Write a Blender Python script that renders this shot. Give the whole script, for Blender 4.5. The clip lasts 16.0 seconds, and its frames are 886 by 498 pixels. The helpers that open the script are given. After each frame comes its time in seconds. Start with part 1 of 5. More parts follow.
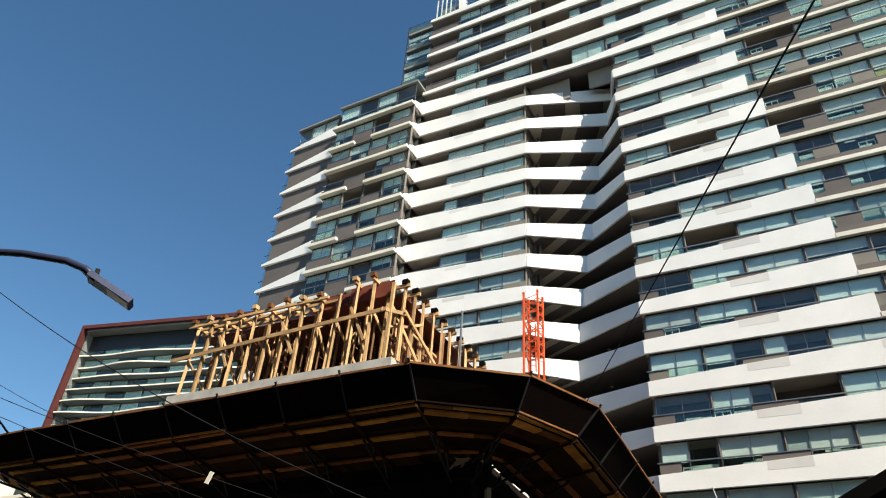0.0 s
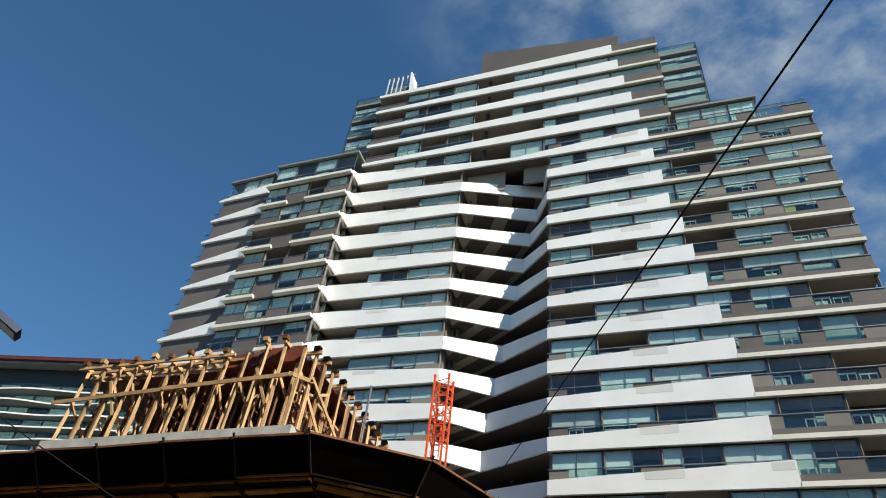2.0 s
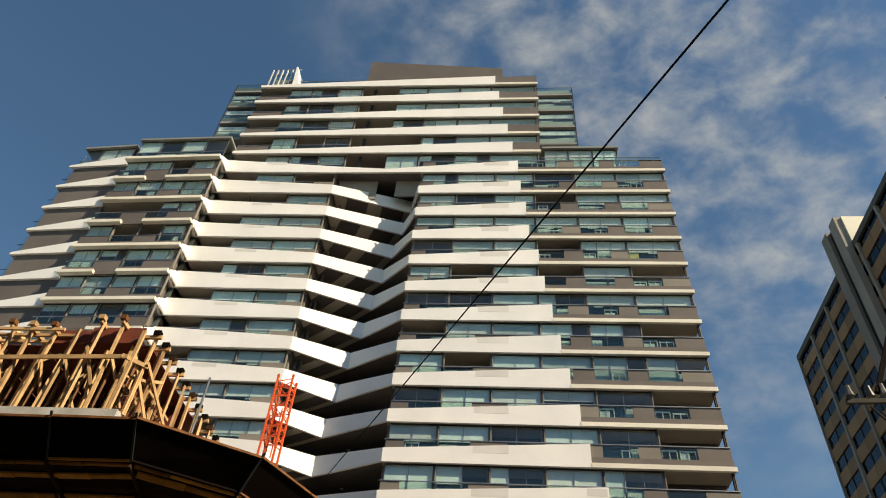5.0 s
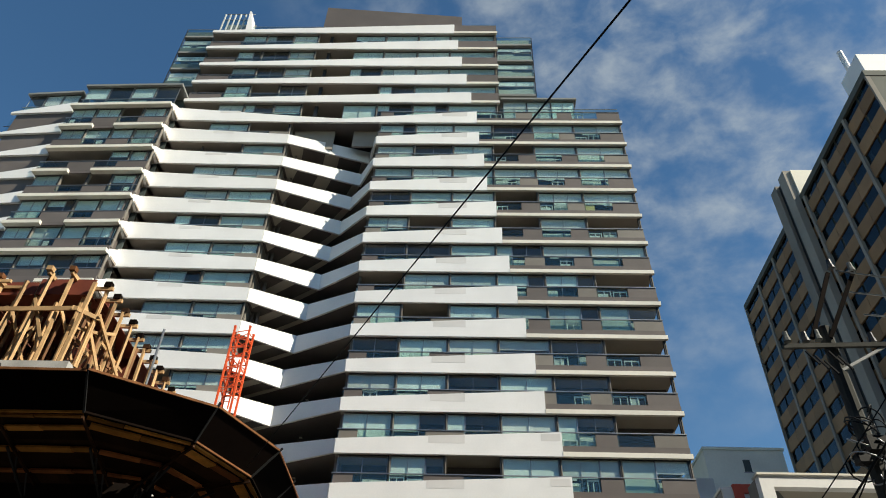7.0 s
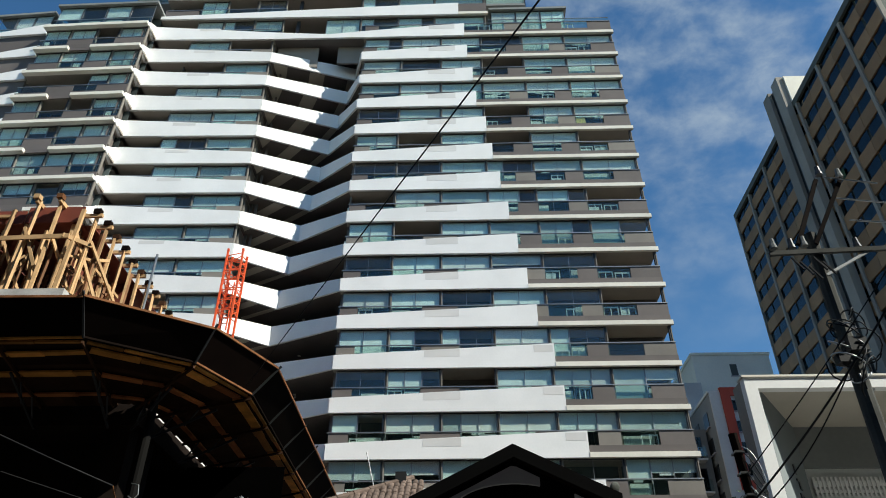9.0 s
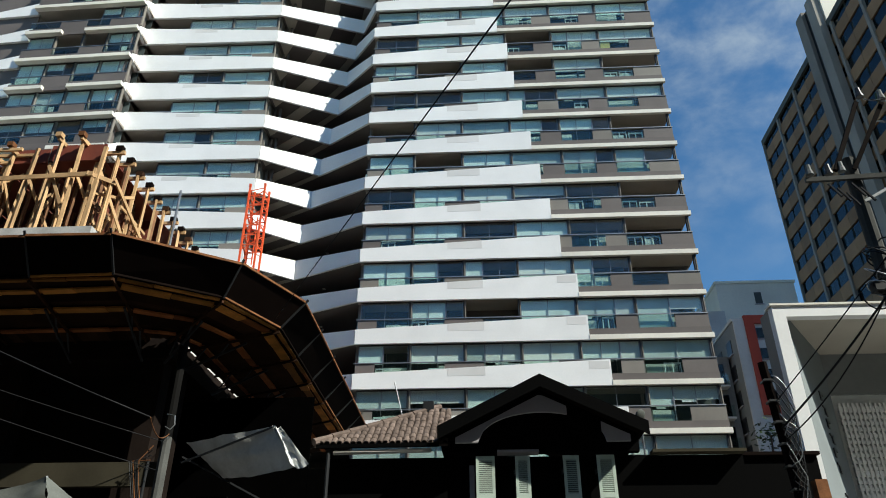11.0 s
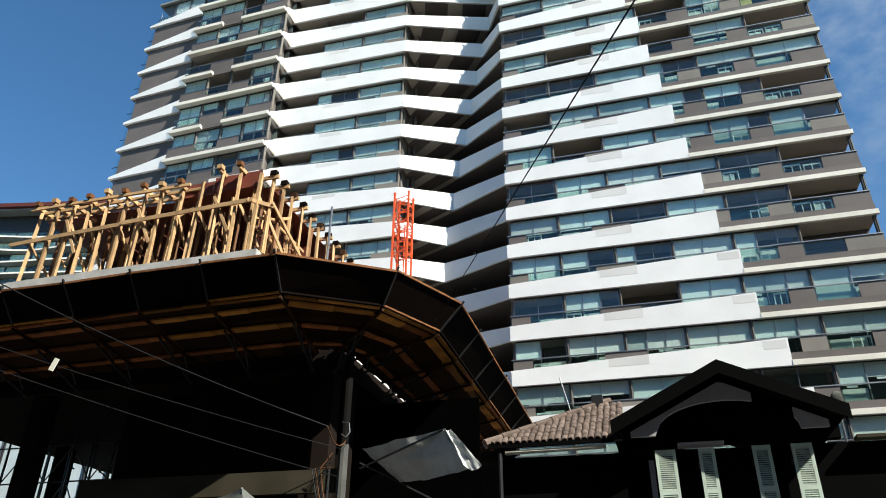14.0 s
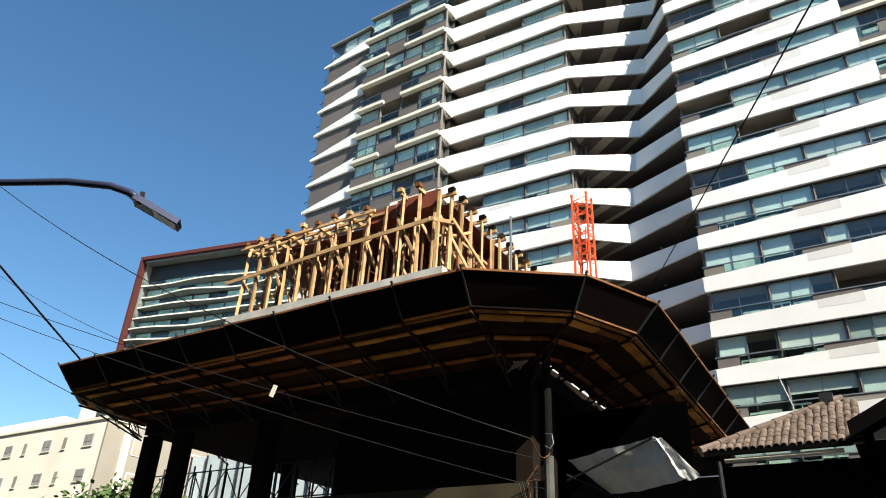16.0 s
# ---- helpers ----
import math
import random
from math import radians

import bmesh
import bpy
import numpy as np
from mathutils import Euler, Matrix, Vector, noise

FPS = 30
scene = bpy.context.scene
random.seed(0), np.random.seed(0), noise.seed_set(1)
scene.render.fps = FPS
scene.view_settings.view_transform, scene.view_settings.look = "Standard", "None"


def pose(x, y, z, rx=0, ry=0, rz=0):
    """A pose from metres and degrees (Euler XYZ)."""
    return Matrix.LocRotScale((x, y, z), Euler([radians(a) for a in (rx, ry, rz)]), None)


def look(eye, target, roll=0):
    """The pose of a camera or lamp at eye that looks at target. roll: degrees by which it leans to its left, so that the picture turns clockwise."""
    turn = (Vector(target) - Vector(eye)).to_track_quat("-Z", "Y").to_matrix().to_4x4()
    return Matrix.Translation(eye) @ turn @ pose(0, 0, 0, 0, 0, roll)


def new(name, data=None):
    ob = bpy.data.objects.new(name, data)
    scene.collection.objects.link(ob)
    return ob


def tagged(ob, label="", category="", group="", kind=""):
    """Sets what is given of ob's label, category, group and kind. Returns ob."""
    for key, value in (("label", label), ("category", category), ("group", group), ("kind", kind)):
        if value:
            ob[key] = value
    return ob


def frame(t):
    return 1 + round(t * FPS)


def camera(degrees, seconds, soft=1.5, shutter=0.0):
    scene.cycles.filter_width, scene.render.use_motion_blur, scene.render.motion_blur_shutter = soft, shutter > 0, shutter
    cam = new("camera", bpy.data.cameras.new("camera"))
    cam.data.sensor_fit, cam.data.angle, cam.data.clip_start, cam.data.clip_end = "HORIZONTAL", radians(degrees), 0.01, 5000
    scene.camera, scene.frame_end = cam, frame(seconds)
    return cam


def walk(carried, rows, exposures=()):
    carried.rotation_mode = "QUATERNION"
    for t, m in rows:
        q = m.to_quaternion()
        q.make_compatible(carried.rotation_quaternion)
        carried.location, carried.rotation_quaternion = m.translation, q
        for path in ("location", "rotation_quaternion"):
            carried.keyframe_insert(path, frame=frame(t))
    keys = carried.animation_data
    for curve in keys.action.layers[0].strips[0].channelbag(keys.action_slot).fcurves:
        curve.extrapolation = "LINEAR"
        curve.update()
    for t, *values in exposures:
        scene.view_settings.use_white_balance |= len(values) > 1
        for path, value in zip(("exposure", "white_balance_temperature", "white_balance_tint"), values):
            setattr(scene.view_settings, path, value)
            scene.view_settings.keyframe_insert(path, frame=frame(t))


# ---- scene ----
cam = camera(63.4, 16.0, soft=1.0)
PATH = [
    (0, (1.044, 0.475, 1.750), (0.261, 1.896, 2.920), 4.4),
    (0.5, (1.078, 0.486, 1.748), (0.341, 1.924, 2.927), 4.9),
    (1, (1.107, 0.503, 1.756), (0.435, 1.936, 2.978), 5.8),
    (1.5, (1.104, 0.533, 1.752), (0.481, 1.931, 3.040), 7.3),
    (2, (0.992, 0.565, 1.769), (0.445, 1.933, 3.122), 7.6),
    (2.5, (1.011, 0.587, 1.773), (0.482, 1.924, 3.164), 8.8),
    (3, (0.989, 0.585, 1.752), (0.517, 1.904, 3.178), 8.3),
    (3.5, (0.969, 0.615, 1.749), (0.605, 1.931, 3.211), 6.0),
    (4, (0.993, 0.537, 1.657), (0.702, 1.847, 3.140), 5.6),
    (4.5, (1.047, 0.458, 1.594), (0.795, 1.802, 3.054), 5.9),
    (5, (1.156, 0.350, 1.484), (0.981, 1.764, 2.887), 5.2),
    (5.2, (1.154, 0.338, 1.492), (1.003, 1.764, 2.886), 5.0),
    (7.5, (1.275, 0.340, 1.423), (1.231, 1.879, 2.700), 1.4),
    (8, (1.237, 0.273, 1.449), (1.206, 1.846, 2.685), 0.7),
    (8.5, (1.310, 0.315, 1.431), (1.277, 1.928, 2.612), 0.1),
    (9, (1.302, 0.328, 1.409), (1.263, 1.978, 2.538), -0.1),
    (11.5, (1.183, 0.464, 1.513), (1.056, 2.222, 2.457), -0.3),
    (12, (1.181, 0.435, 1.515), (1.029, 2.198, 2.448), -0.8),
    (12.5, (1.130, 0.484, 1.545), (0.965, 2.245, 2.479), -0.6),
    (13, (1.146, 0.501, 1.548), (0.938, 2.259, 2.479), -0.6),
    (13.5, (1.047, 0.649, 1.642), (0.712, 2.377, 2.592), 0.1),
    (14, (0.958, 0.713, 1.659), (0.463, 2.399, 2.614), 0.7),
    (14.5, (0.914, 0.695, 1.667), (0.278, 2.327, 2.632), 1.0),
    (15, (0.915, 0.798, 1.742), (0.169, 2.382, 2.707), 1.5),
    (15.5, (0.711, 0.968, 1.842), (-0.130, 2.504, 2.808), 2.5),
    (16, (0.722, 0.875, 1.834), (-0.222, 2.355, 2.792), 2.7),
]
walk(cam, [(t, look(eye, target, roll)) for t, eye, target, roll in PATH],
     [(0.0, 0.97, 7250, 5), (1.4, 0.76, 6900, 4), (3.2, 0.70, 6650, 2), (4.4, 0.70, 8350, 7), (5.2, 0.74, 8900, 8), (7.3, 0.69, 6950, 3), (8.6, 0.70, 6550, 2), (12.8, 0.83, 6400, 1), (14.0, 1.03, 6550, 3), (16.0, 1.24, 7050, 4)])

SUN_EL, SUN_AZ = radians(41), (0.903, -0.43)

# ---- world and light ----
world = bpy.data.worlds.new("world")
scene.world = world
world.use_nodes = True
wn, wl = world.node_tree.nodes, world.node_tree.links
wn.clear()
sky = wn.new("ShaderNodeTexSky")
sky.sky_type, sky.sun_disc = "NISHITA", False
sky.sun_elevation, sky.sun_rotation = SUN_EL, math.atan2(SUN_AZ[0], SUN_AZ[1])
sky.air_density, sky.dust_density, sky.ozone_density = 1.0, 0.25, 3.0
geo = wn.new("ShaderNodeTexCoord")
# thin high cloud, densest on the eastern side of the sky
cmap = wn.new("ShaderNodeMapping")
cmap.inputs["Scale"].default_value = (1.0, 1.25, 1.5)
cmap.inputs["Rotation"].default_value = (0.3, 0.2, 0.5)
cn = wn.new("ShaderNodeTexNoise")
cn.inputs["Scale"].default_value, cn.inputs["Detail"].default_value, cn.inputs["Roughness"].default_value = 13.0, 7, 0.56
cn.inputs["Distortion"].default_value = 0.15
ramp = wn.new("ShaderNodeMapRange")
ramp.interpolation_type = "SMOOTHSTEP"
ramp.inputs[1].default_value, ramp.inputs[2].default_value = 0.31, 0.97
dot = wn.new("ShaderNodeVectorMath")
dot.operation = "DOT_PRODUCT"
dot.inputs[1].default_value = Vector((0.42, 0.38, 0.90)).normalized()
ramp2 = wn.new("ShaderNodeMapRange")
ramp2.interpolation_type = "SMOOTHSTEP"
ramp2.inputs[1].default_value, ramp2.inputs[2].default_value = 0.74, 0.99
mul = wn.new("ShaderNodeMath")
mul.operation = "MULTIPLY"
mixc = wn.new("ShaderNodeMixRGB")
mixc.inputs[2].default_value = (3.7, 4.2, 4.9, 1)
bg = wn.new("ShaderNodeBackground")
bg.inputs["Strength"].default_value = 0.082
wo = wn.new("ShaderNodeOutputWorld")
wl.new(geo.outputs["Generated"], cmap.inputs[0])
wl.new(cmap.outputs[0], cn.inputs["Vector"])
wl.new(cn.outputs["Fac"], ramp.inputs[0])
wl.new(geo.outputs["Generated"], dot.inputs[0])
wl.new(dot.outputs["Value"], ramp2.inputs[0])
wl.new(ramp.outputs[0], mul.inputs[0])
wl.new(ramp2.outputs[0], mul.inputs[1])
wl.new(mul.outputs[0], mixc.inputs[0])
hue = wn.new("ShaderNodeHueSaturation")
hue.inputs["Saturation"].default_value = 1.2
wl.new(sky.outputs[0], hue.inputs["Color"])
wl.new(hue.outputs[0], mixc.inputs[1])
wl.new(mixc.outputs[0], bg.inputs["Color"])
wl.new(bg.outputs[0], wo.inputs["Surface"])

sun = new("sun", bpy.data.lights.new("sun", "SUN"))
sun.data.energy, sun.data.angle, sun.data.color = 4.4, radians(0.5), (1.0, 0.95, 0.88)
to_sun = Vector((SUN_AZ[0] * math.cos(SUN_EL), SUN_AZ[1] * math.cos(SUN_EL), math.sin(SUN_EL)))
sun.rotation_euler = to_sun.to_track_quat("Z", "Y").to_euler()
sun.location = (30, -20, 60)


# ---- materials ----
def mat(name, base, rough=0.7, metal=0.0, vary=0.25, scale=1.5, fine=30.0, bump=0.15, per=0.12, stain=None):
    """A procedural surface: broad stains, fine grain, small differences from piece to piece, light relief."""
    m = bpy.data.materials.new(name)
    m.use_nodes = True
    n, l = m.node_tree.nodes, m.node_tree.links
    b = n["Principled BSDF"]
    tc = n.new("ShaderNodeTexCoord")
    n1 = n.new("ShaderNodeTexNoise")
    n1.inputs["Scale"].default_value, n1.inputs["Detail"].default_value = scale, 5
    n2 = n.new("ShaderNodeTexNoise")
    n2.inputs["Scale"].default_value, n2.inputs["Detail"].default_value = fine, 3
    l.new(tc.outputs["Object"], n1.inputs["Vector"])
    l.new(tc.outputs["Object"], n2.inputs["Vector"])
    info = n.new("ShaderNodeObjectInfo")
    add = n.new("ShaderNodeMath")
    add.operation = "MULTIPLY_ADD"
    add.inputs[1].default_value = 0.35
    l.new(n2.outputs["Fac"], add.inputs[0])
    l.new(n1.outputs["Fac"], add.inputs[2])
    mr = n.new("ShaderNodeMapRange")
    mr.inputs[1].default_value, mr.inputs[2].default_value = 0.42, 0.92
    l.new(add.outputs[0], mr.inputs[0])
    mix = n.new("ShaderNodeMixRGB")
    dark = stain or tuple(c * (1 - vary) for c in base)
    mix.inputs[1].default_value = (*dark, 1)
    mix.inputs[2].default_value = (*(min(1, c * (1 + vary * 0.5)) for c in base), 1)
    l.new(mr.outputs[0], mix.inputs[0])
    hsv = n.new("ShaderNodeHueSaturation")
    pr = n.new("ShaderNodeMapRange")
    pr.inputs[3].default_value, pr.inputs[4].default_value = 1 - per, 1 + per
    l.new(info.outputs["Random"], pr.inputs[0])
    l.new(pr.outputs[0], hsv.inputs["Value"])
    l.new(mix.outputs[0], hsv.inputs["Color"])
    l.new(hsv.outputs[0], b.inputs["Base Color"])
    rr = n.new("ShaderNodeMapRange")
    rr.inputs[3].default_value, rr.inputs[4].default_value = max(0.05, rough - 0.12), min(1, rough + 0.12)
    l.new(n1.outputs["Fac"], rr.inputs[0])
    l.new(rr.outputs[0], b.inputs["Roughness"])
    b.inputs["Metallic"].default_value = metal
    b.inputs["Specular IOR Level"].default_value = 0.5 if rough < 0.55 else (0.2 if rough < 0.82 else 0.04)
    if bump:
        bp = n.new("ShaderNodeBump")
        bp.inputs["Strength"].default_value, bp.inputs["Distance"].default_value = bump, 0.02
        l.new(add.outputs[0], bp.inputs["Height"])
        l.new(bp.outputs[0], b.inputs["Normal"])
    return m


def glass(name, tint, base=0.06, rough=0.02):
    """Thin pane: clear or tinted, with a mirror that grows towards grazing angles."""
    m = bpy.data.materials.new(name)
    m.use_nodes = True
    n, l = m.node_tree.nodes, m.node_tree.links
    n.clear()
    tr = n.new("ShaderNodeBsdfTransparent")
    tr.inputs[0].default_value = (*tint, 1)
    gl = n.new("ShaderNodeBsdfGlossy")
    gl.inputs["Roughness"].default_value = rough
    lw = n.new("ShaderNodeLayerWeight")
    lw.inputs["Blend"].default_value = 0.5
    pw = n.new("ShaderNodeMath")
    pw.operation, pw.inputs[1].default_value = "POWER", 4.0
    fr = n.new("ShaderNodeMath")
    fr.operation, fr.inputs[1].default_value, fr.inputs[2].default_value = "MULTIPLY_ADD", 0.8, base
    l.new(lw.outputs["Facing"], pw.inputs[0])
    l.new(pw.outputs[0], fr.inputs[0])
    tc = n.new("ShaderNodeTexCoord")
    ns = n.new("ShaderNodeTexNoise")
    ns.inputs["Scale"].default_value = 0.9
    bp = n.new("ShaderNodeBump")
    bp.inputs["Strength"].default_value, bp.inputs["Distance"].default_value = 0.08, 0.02
    mx = n.new("ShaderNodeMixShader")
    out = n.new("ShaderNodeOutputMaterial")
    l.new(tc.outputs["Object"], ns.inputs["Vector"])
    l.new(ns.outputs["Fac"], bp.inputs["Height"])
    l.new(bp.outputs[0], gl.inputs["Normal"])
    l.new(fr.outputs[0], mx.inputs[0])
    l.new(tr.outputs[0], mx.inputs[1])
    l.new(gl.outputs[0], mx.inputs[2])
    l.new(mx.outputs[0], out.inputs["Surface"])
    return m


M = {
    "white": mat("white_paint", (0.82, 0.81, 0.795), 0.55, vary=0.09, scale=0.35, fine=9, bump=0.05, per=0.03),
    "strip": mat("cream_edge", (0.76, 0.72, 0.63), 0.6, vary=0.14, scale=0.5, fine=9, bump=0.05, per=0.04),
    "taupe": mat("taupe_panel", (0.14, 0.121, 0.112), 0.55, vary=0.14, scale=0.6, fine=12, bump=0.05, per=0.10),
    "taupe2": mat("light_taupe_panel", (0.21, 0.19, 0.165), 0.55, vary=0.14, scale=0.6, fine=12, bump=0.05, per=0.12),
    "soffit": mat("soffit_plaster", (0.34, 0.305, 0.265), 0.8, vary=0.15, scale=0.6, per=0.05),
    "rib": mat("light_soffit_rib", (0.48, 0.44, 0.37), 0.8, vary=0.12, scale=0.6, per=0.05),
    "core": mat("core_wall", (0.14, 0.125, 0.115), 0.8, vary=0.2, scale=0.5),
    "frame": mat("dark_window_frame", (0.035, 0.036, 0.038), 0.4, metal=0.4, vary=0.1),
    "metal": mat("grey_metal", (0.32, 0.33, 0.34), 0.4, metal=0.8, vary=0.1),
    "curtain": mat("pale_curtain", (0.74, 0.84, 0.82), 0.9, vary=0.18, scale=0.8, fine=14, per=0.30),
    "curtain2": mat("white_blind", (0.84, 0.86, 0.83), 0.9, vary=0.12, scale=0.8, fine=14, per=0.18),
    "yellow": mat("yellow_cloth", (0.72, 0.58, 0.26), 0.9, vary=0.15),
    # backing behind glass: the gloom of rooms put into the colour
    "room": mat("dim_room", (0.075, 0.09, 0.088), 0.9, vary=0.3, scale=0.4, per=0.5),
    "pane": glass("window_glass", (0.93, 0.97, 0.95), 0.06),
    "rail_glass": glass("balustrade_glass", (0.86, 0.93, 0.90), 0.05),
    "concrete": mat("raw_concrete", (0.52, 0.51, 0.49), 0.85, vary=0.3, scale=1.2, fine=25, bump=0.3),
    # concrete with the gloom under the canopy put into its colour
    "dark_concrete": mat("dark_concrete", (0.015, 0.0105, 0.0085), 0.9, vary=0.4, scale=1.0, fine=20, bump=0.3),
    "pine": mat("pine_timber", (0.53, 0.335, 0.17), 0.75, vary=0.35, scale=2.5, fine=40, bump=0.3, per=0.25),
    "shaded_pine": mat("shaded_pine_timber", (0.20, 0.10, 0.05), 0.8, vary=0.4, scale=2.5, fine=40, bump=0.3, per=0.35),
    # near-black shaft top: canopy shade put into the colour
    "grimy": mat("shaded_shaft_concrete", (0.007, 0.0065, 0.006), 0.9, vary=0.4, scale=1.5, fine=20, bump=0.3),
    "dim_timber": mat("shaded_red_timber", (0.46, 0.155, 0.05), 0.8, vary=0.5, scale=1.6, fine=25, bump=0.3, per=0.5),
    "red_ply": mat("red_brown_plywood", (0.16, 0.045, 0.03), 0.6, vary=0.3, scale=1.2, per=0.25),
    "old_board": mat("dark_brown_board", (0.040, 0.019, 0.010), 0.85, vary=0.5, scale=1.4, fine=25, bump=0.3, per=0.55),
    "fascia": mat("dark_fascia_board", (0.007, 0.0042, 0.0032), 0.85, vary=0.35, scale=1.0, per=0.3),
    "rust": mat("rusty_steel", (0.20, 0.085, 0.035), 0.8, metal=0.3, vary=0.5, scale=3, per=0.2),
    "orange": mat("orange_paint", (0.78, 0.11, 0.03), 0.45, vary=0.2, scale=2, per=0.1),
    "black": mat("black_paint", (0.0021, 0.0020, 0.0020), 0.85, vary=0.3, scale=1.0, bump=0.1),
    "cable": mat("black_cable", (0.012, 0.012, 0.013), 0.6, vary=0.1),
    "overlap": mat("grey_overlay_panel", (0.70, 0.68, 0.66), 0.6, vary=0.1, scale=0.5, per=0.06),
    "dimmed_canvas": mat("shaded_tarpaulin", (0.11, 0.115, 0.105), 0.85, vary=0.3, scale=2.0, bump=0.4),
    # grey-beige parts, and side walls darkened to stand for shade
    "grey_beige": mat("grey_beige_and_shade", (0.33, 0.30, 0.26), 0.85, vary=0.2, scale=0.25),
    "gable": mat("grey_trim", (0.36, 0.34, 0.36), 0.7, vary=0.15, scale=1.5),
    "tile": mat("clay_tile", (0.16, 0.12, 0.10), 0.85, vary=0.4, scale=3, fine=30, bump=0.3, per=0.3),
    "shutter": mat("pale_green_shutter", (0.52, 0.60, 0.52), 0.6, vary=0.15, scale=2, per=0.05),
    "drab": mat("shaded_beam", (0.055, 0.048, 0.033), 0.9, vary=0.35, scale=1.0),
    "canvas": mat("white_tarpaulin", (0.62, 0.62, 0.60), 0.7, vary=0.25, scale=2.0, fine=12, bump=0.4),
    "cream": mat("cream_render", (0.83, 0.78, 0.67), 0.85, vary=0.12, scale=0.3, fine=6),
    "greywall": mat("grey_render", (0.60, 0.61, 0.59), 0.85, vary=0.15, scale=0.3, fine=6),
    "bluegrey": mat("blue_grey_render", (0.25, 0.26, 0.255), 0.85, vary=0.15, scale=0.3, fine=6),
    "palewall": mat("pale_grey_render", (0.86, 0.84, 0.72), 0.85, vary=0.12, scale=0.3, fine=6),
    "redwall": mat("brick_red_render", (0.48, 0.09, 0.06), 0.8, vary=0.15, scale=0.4),
    "ochre": mat("ochre_panel", (0.33, 0.195, 0.10), 0.7, vary=0.2, scale=0.5, per=0.2),
    "olive": mat("grey_olive_wall", (0.125, 0.13, 0.11), 0.8, vary=0.2, scale=0.4, per=0.06),
    "rustframe": mat("rust_red_frame", (0.085, 0.024, 0.022), 0.7, vary=0.2, scale=0.5),
    "asphalt": mat("asphalt", (0.05, 0.05, 0.052), 0.9, vary=0.3, scale=0.8, fine=40, bump=0.3),
    "paving": mat("paving", (0.075, 0.072, 0.07), 0.9, vary=0.3, scale=1.2, fine=30, bump=0.3),
    "leaf": mat("leaf", (0.06, 0.10, 0.03), 0.6, vary=0.4, scale=3, per=0.3),
    "bark": mat("bark", (0.14, 0.10, 0.07), 0.9, vary=0.4, scale=6, bump=0.5),
    "lampgrey": mat("lamp_grey", (0.05, 0.06, 0.12), 0.5, metal=0.5, vary=0.2),
    "lit_wood": mat("lit_amber_timber", (0.60, 0.255, 0.055), 0.75, vary=0.45, scale=1.6, fine=25, bump=0.3, per=0.5),
    "netting": mat("pale_blue_hoarding", (0.55, 0.64, 0.68), 0.7, vary=0.2, scale=0.5),
    "lens": mat("lamp_lens", (0.55, 0.56, 0.56), 0.3, vary=0.1),
    "black_net": mat("shade_black_sheet", (0.0016, 0.0015, 0.0015), 0.95, vary=0.3, scale=2.0, bump=0.2),
    # recess shade on the splayed wall, put into its base colour
    "splay": mat("splay_in_shade", (0.19, 0.21, 0.215), 0.75, vary=0.12, scale=0.5),
    "tinted": glass("tinted_glass", (0.32, 0.38, 0.40), 0.03),
    "pole": mat("pole_concrete", (0.085, 0.085, 0.08), 0.85, vary=0.35, scale=2, fine=25, bump=0.3),
}

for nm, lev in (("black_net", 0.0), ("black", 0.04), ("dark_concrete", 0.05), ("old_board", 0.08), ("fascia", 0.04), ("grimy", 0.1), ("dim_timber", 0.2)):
    M[nm].node_tree.nodes["Principled BSDF"].inputs["Specular IOR Level"].default_value = lev


# ---- mesh helpers ----
def mesh_object(name, verts, faces, material, parent=None, label=""):
    me = bpy.data.meshes.new(name)
    me.from_pydata(verts, [], faces)
    me.materials.append(material)
    ob = new(name, me)
    if parent is not None:
        ob.parent = parent
    if label:
        ob["label"] = label
    return ob


def part(name, bm, material, parent=None, label="", smooth=False):
    me = bpy.data.meshes.new(name)
    bm.to_mesh(me)
    bm.free()
    if smooth:
        for p in me.polygons:
            p.use_smooth = True
    me.materials.append(material)
    ob = new(name, me)
    if parent is not None:
        ob.parent = parent
    if label:
        ob["label"] = label
    return ob


def thing(name, label, category, group="", kind=""):
    return tagged(new(name), label, category, group, kind)


HEX = [(0, 3, 2, 1), (4, 5, 6, 7), (0, 1, 5, 4), (1, 2, 6, 5), (2, 3, 7, 6), (3, 0, 4, 7)]


def box_verts(x0, x1, y0, y1, z0, z1):
    return [(x0, y0, z0), (x1, y0, z0), (x1, y1, z0), (x0, y1, z0), (x0, y0, z1), (x1, y0, z1), (x1, y1, z1), (x0, y1, z1)]


def box(name, x0, x1, y0, y1, z0, z1, material, parent=None, label=""):
    return mesh_object(name, box_verts(x0, x1, y0, y1, z0, z1), HEX, material, parent, label)


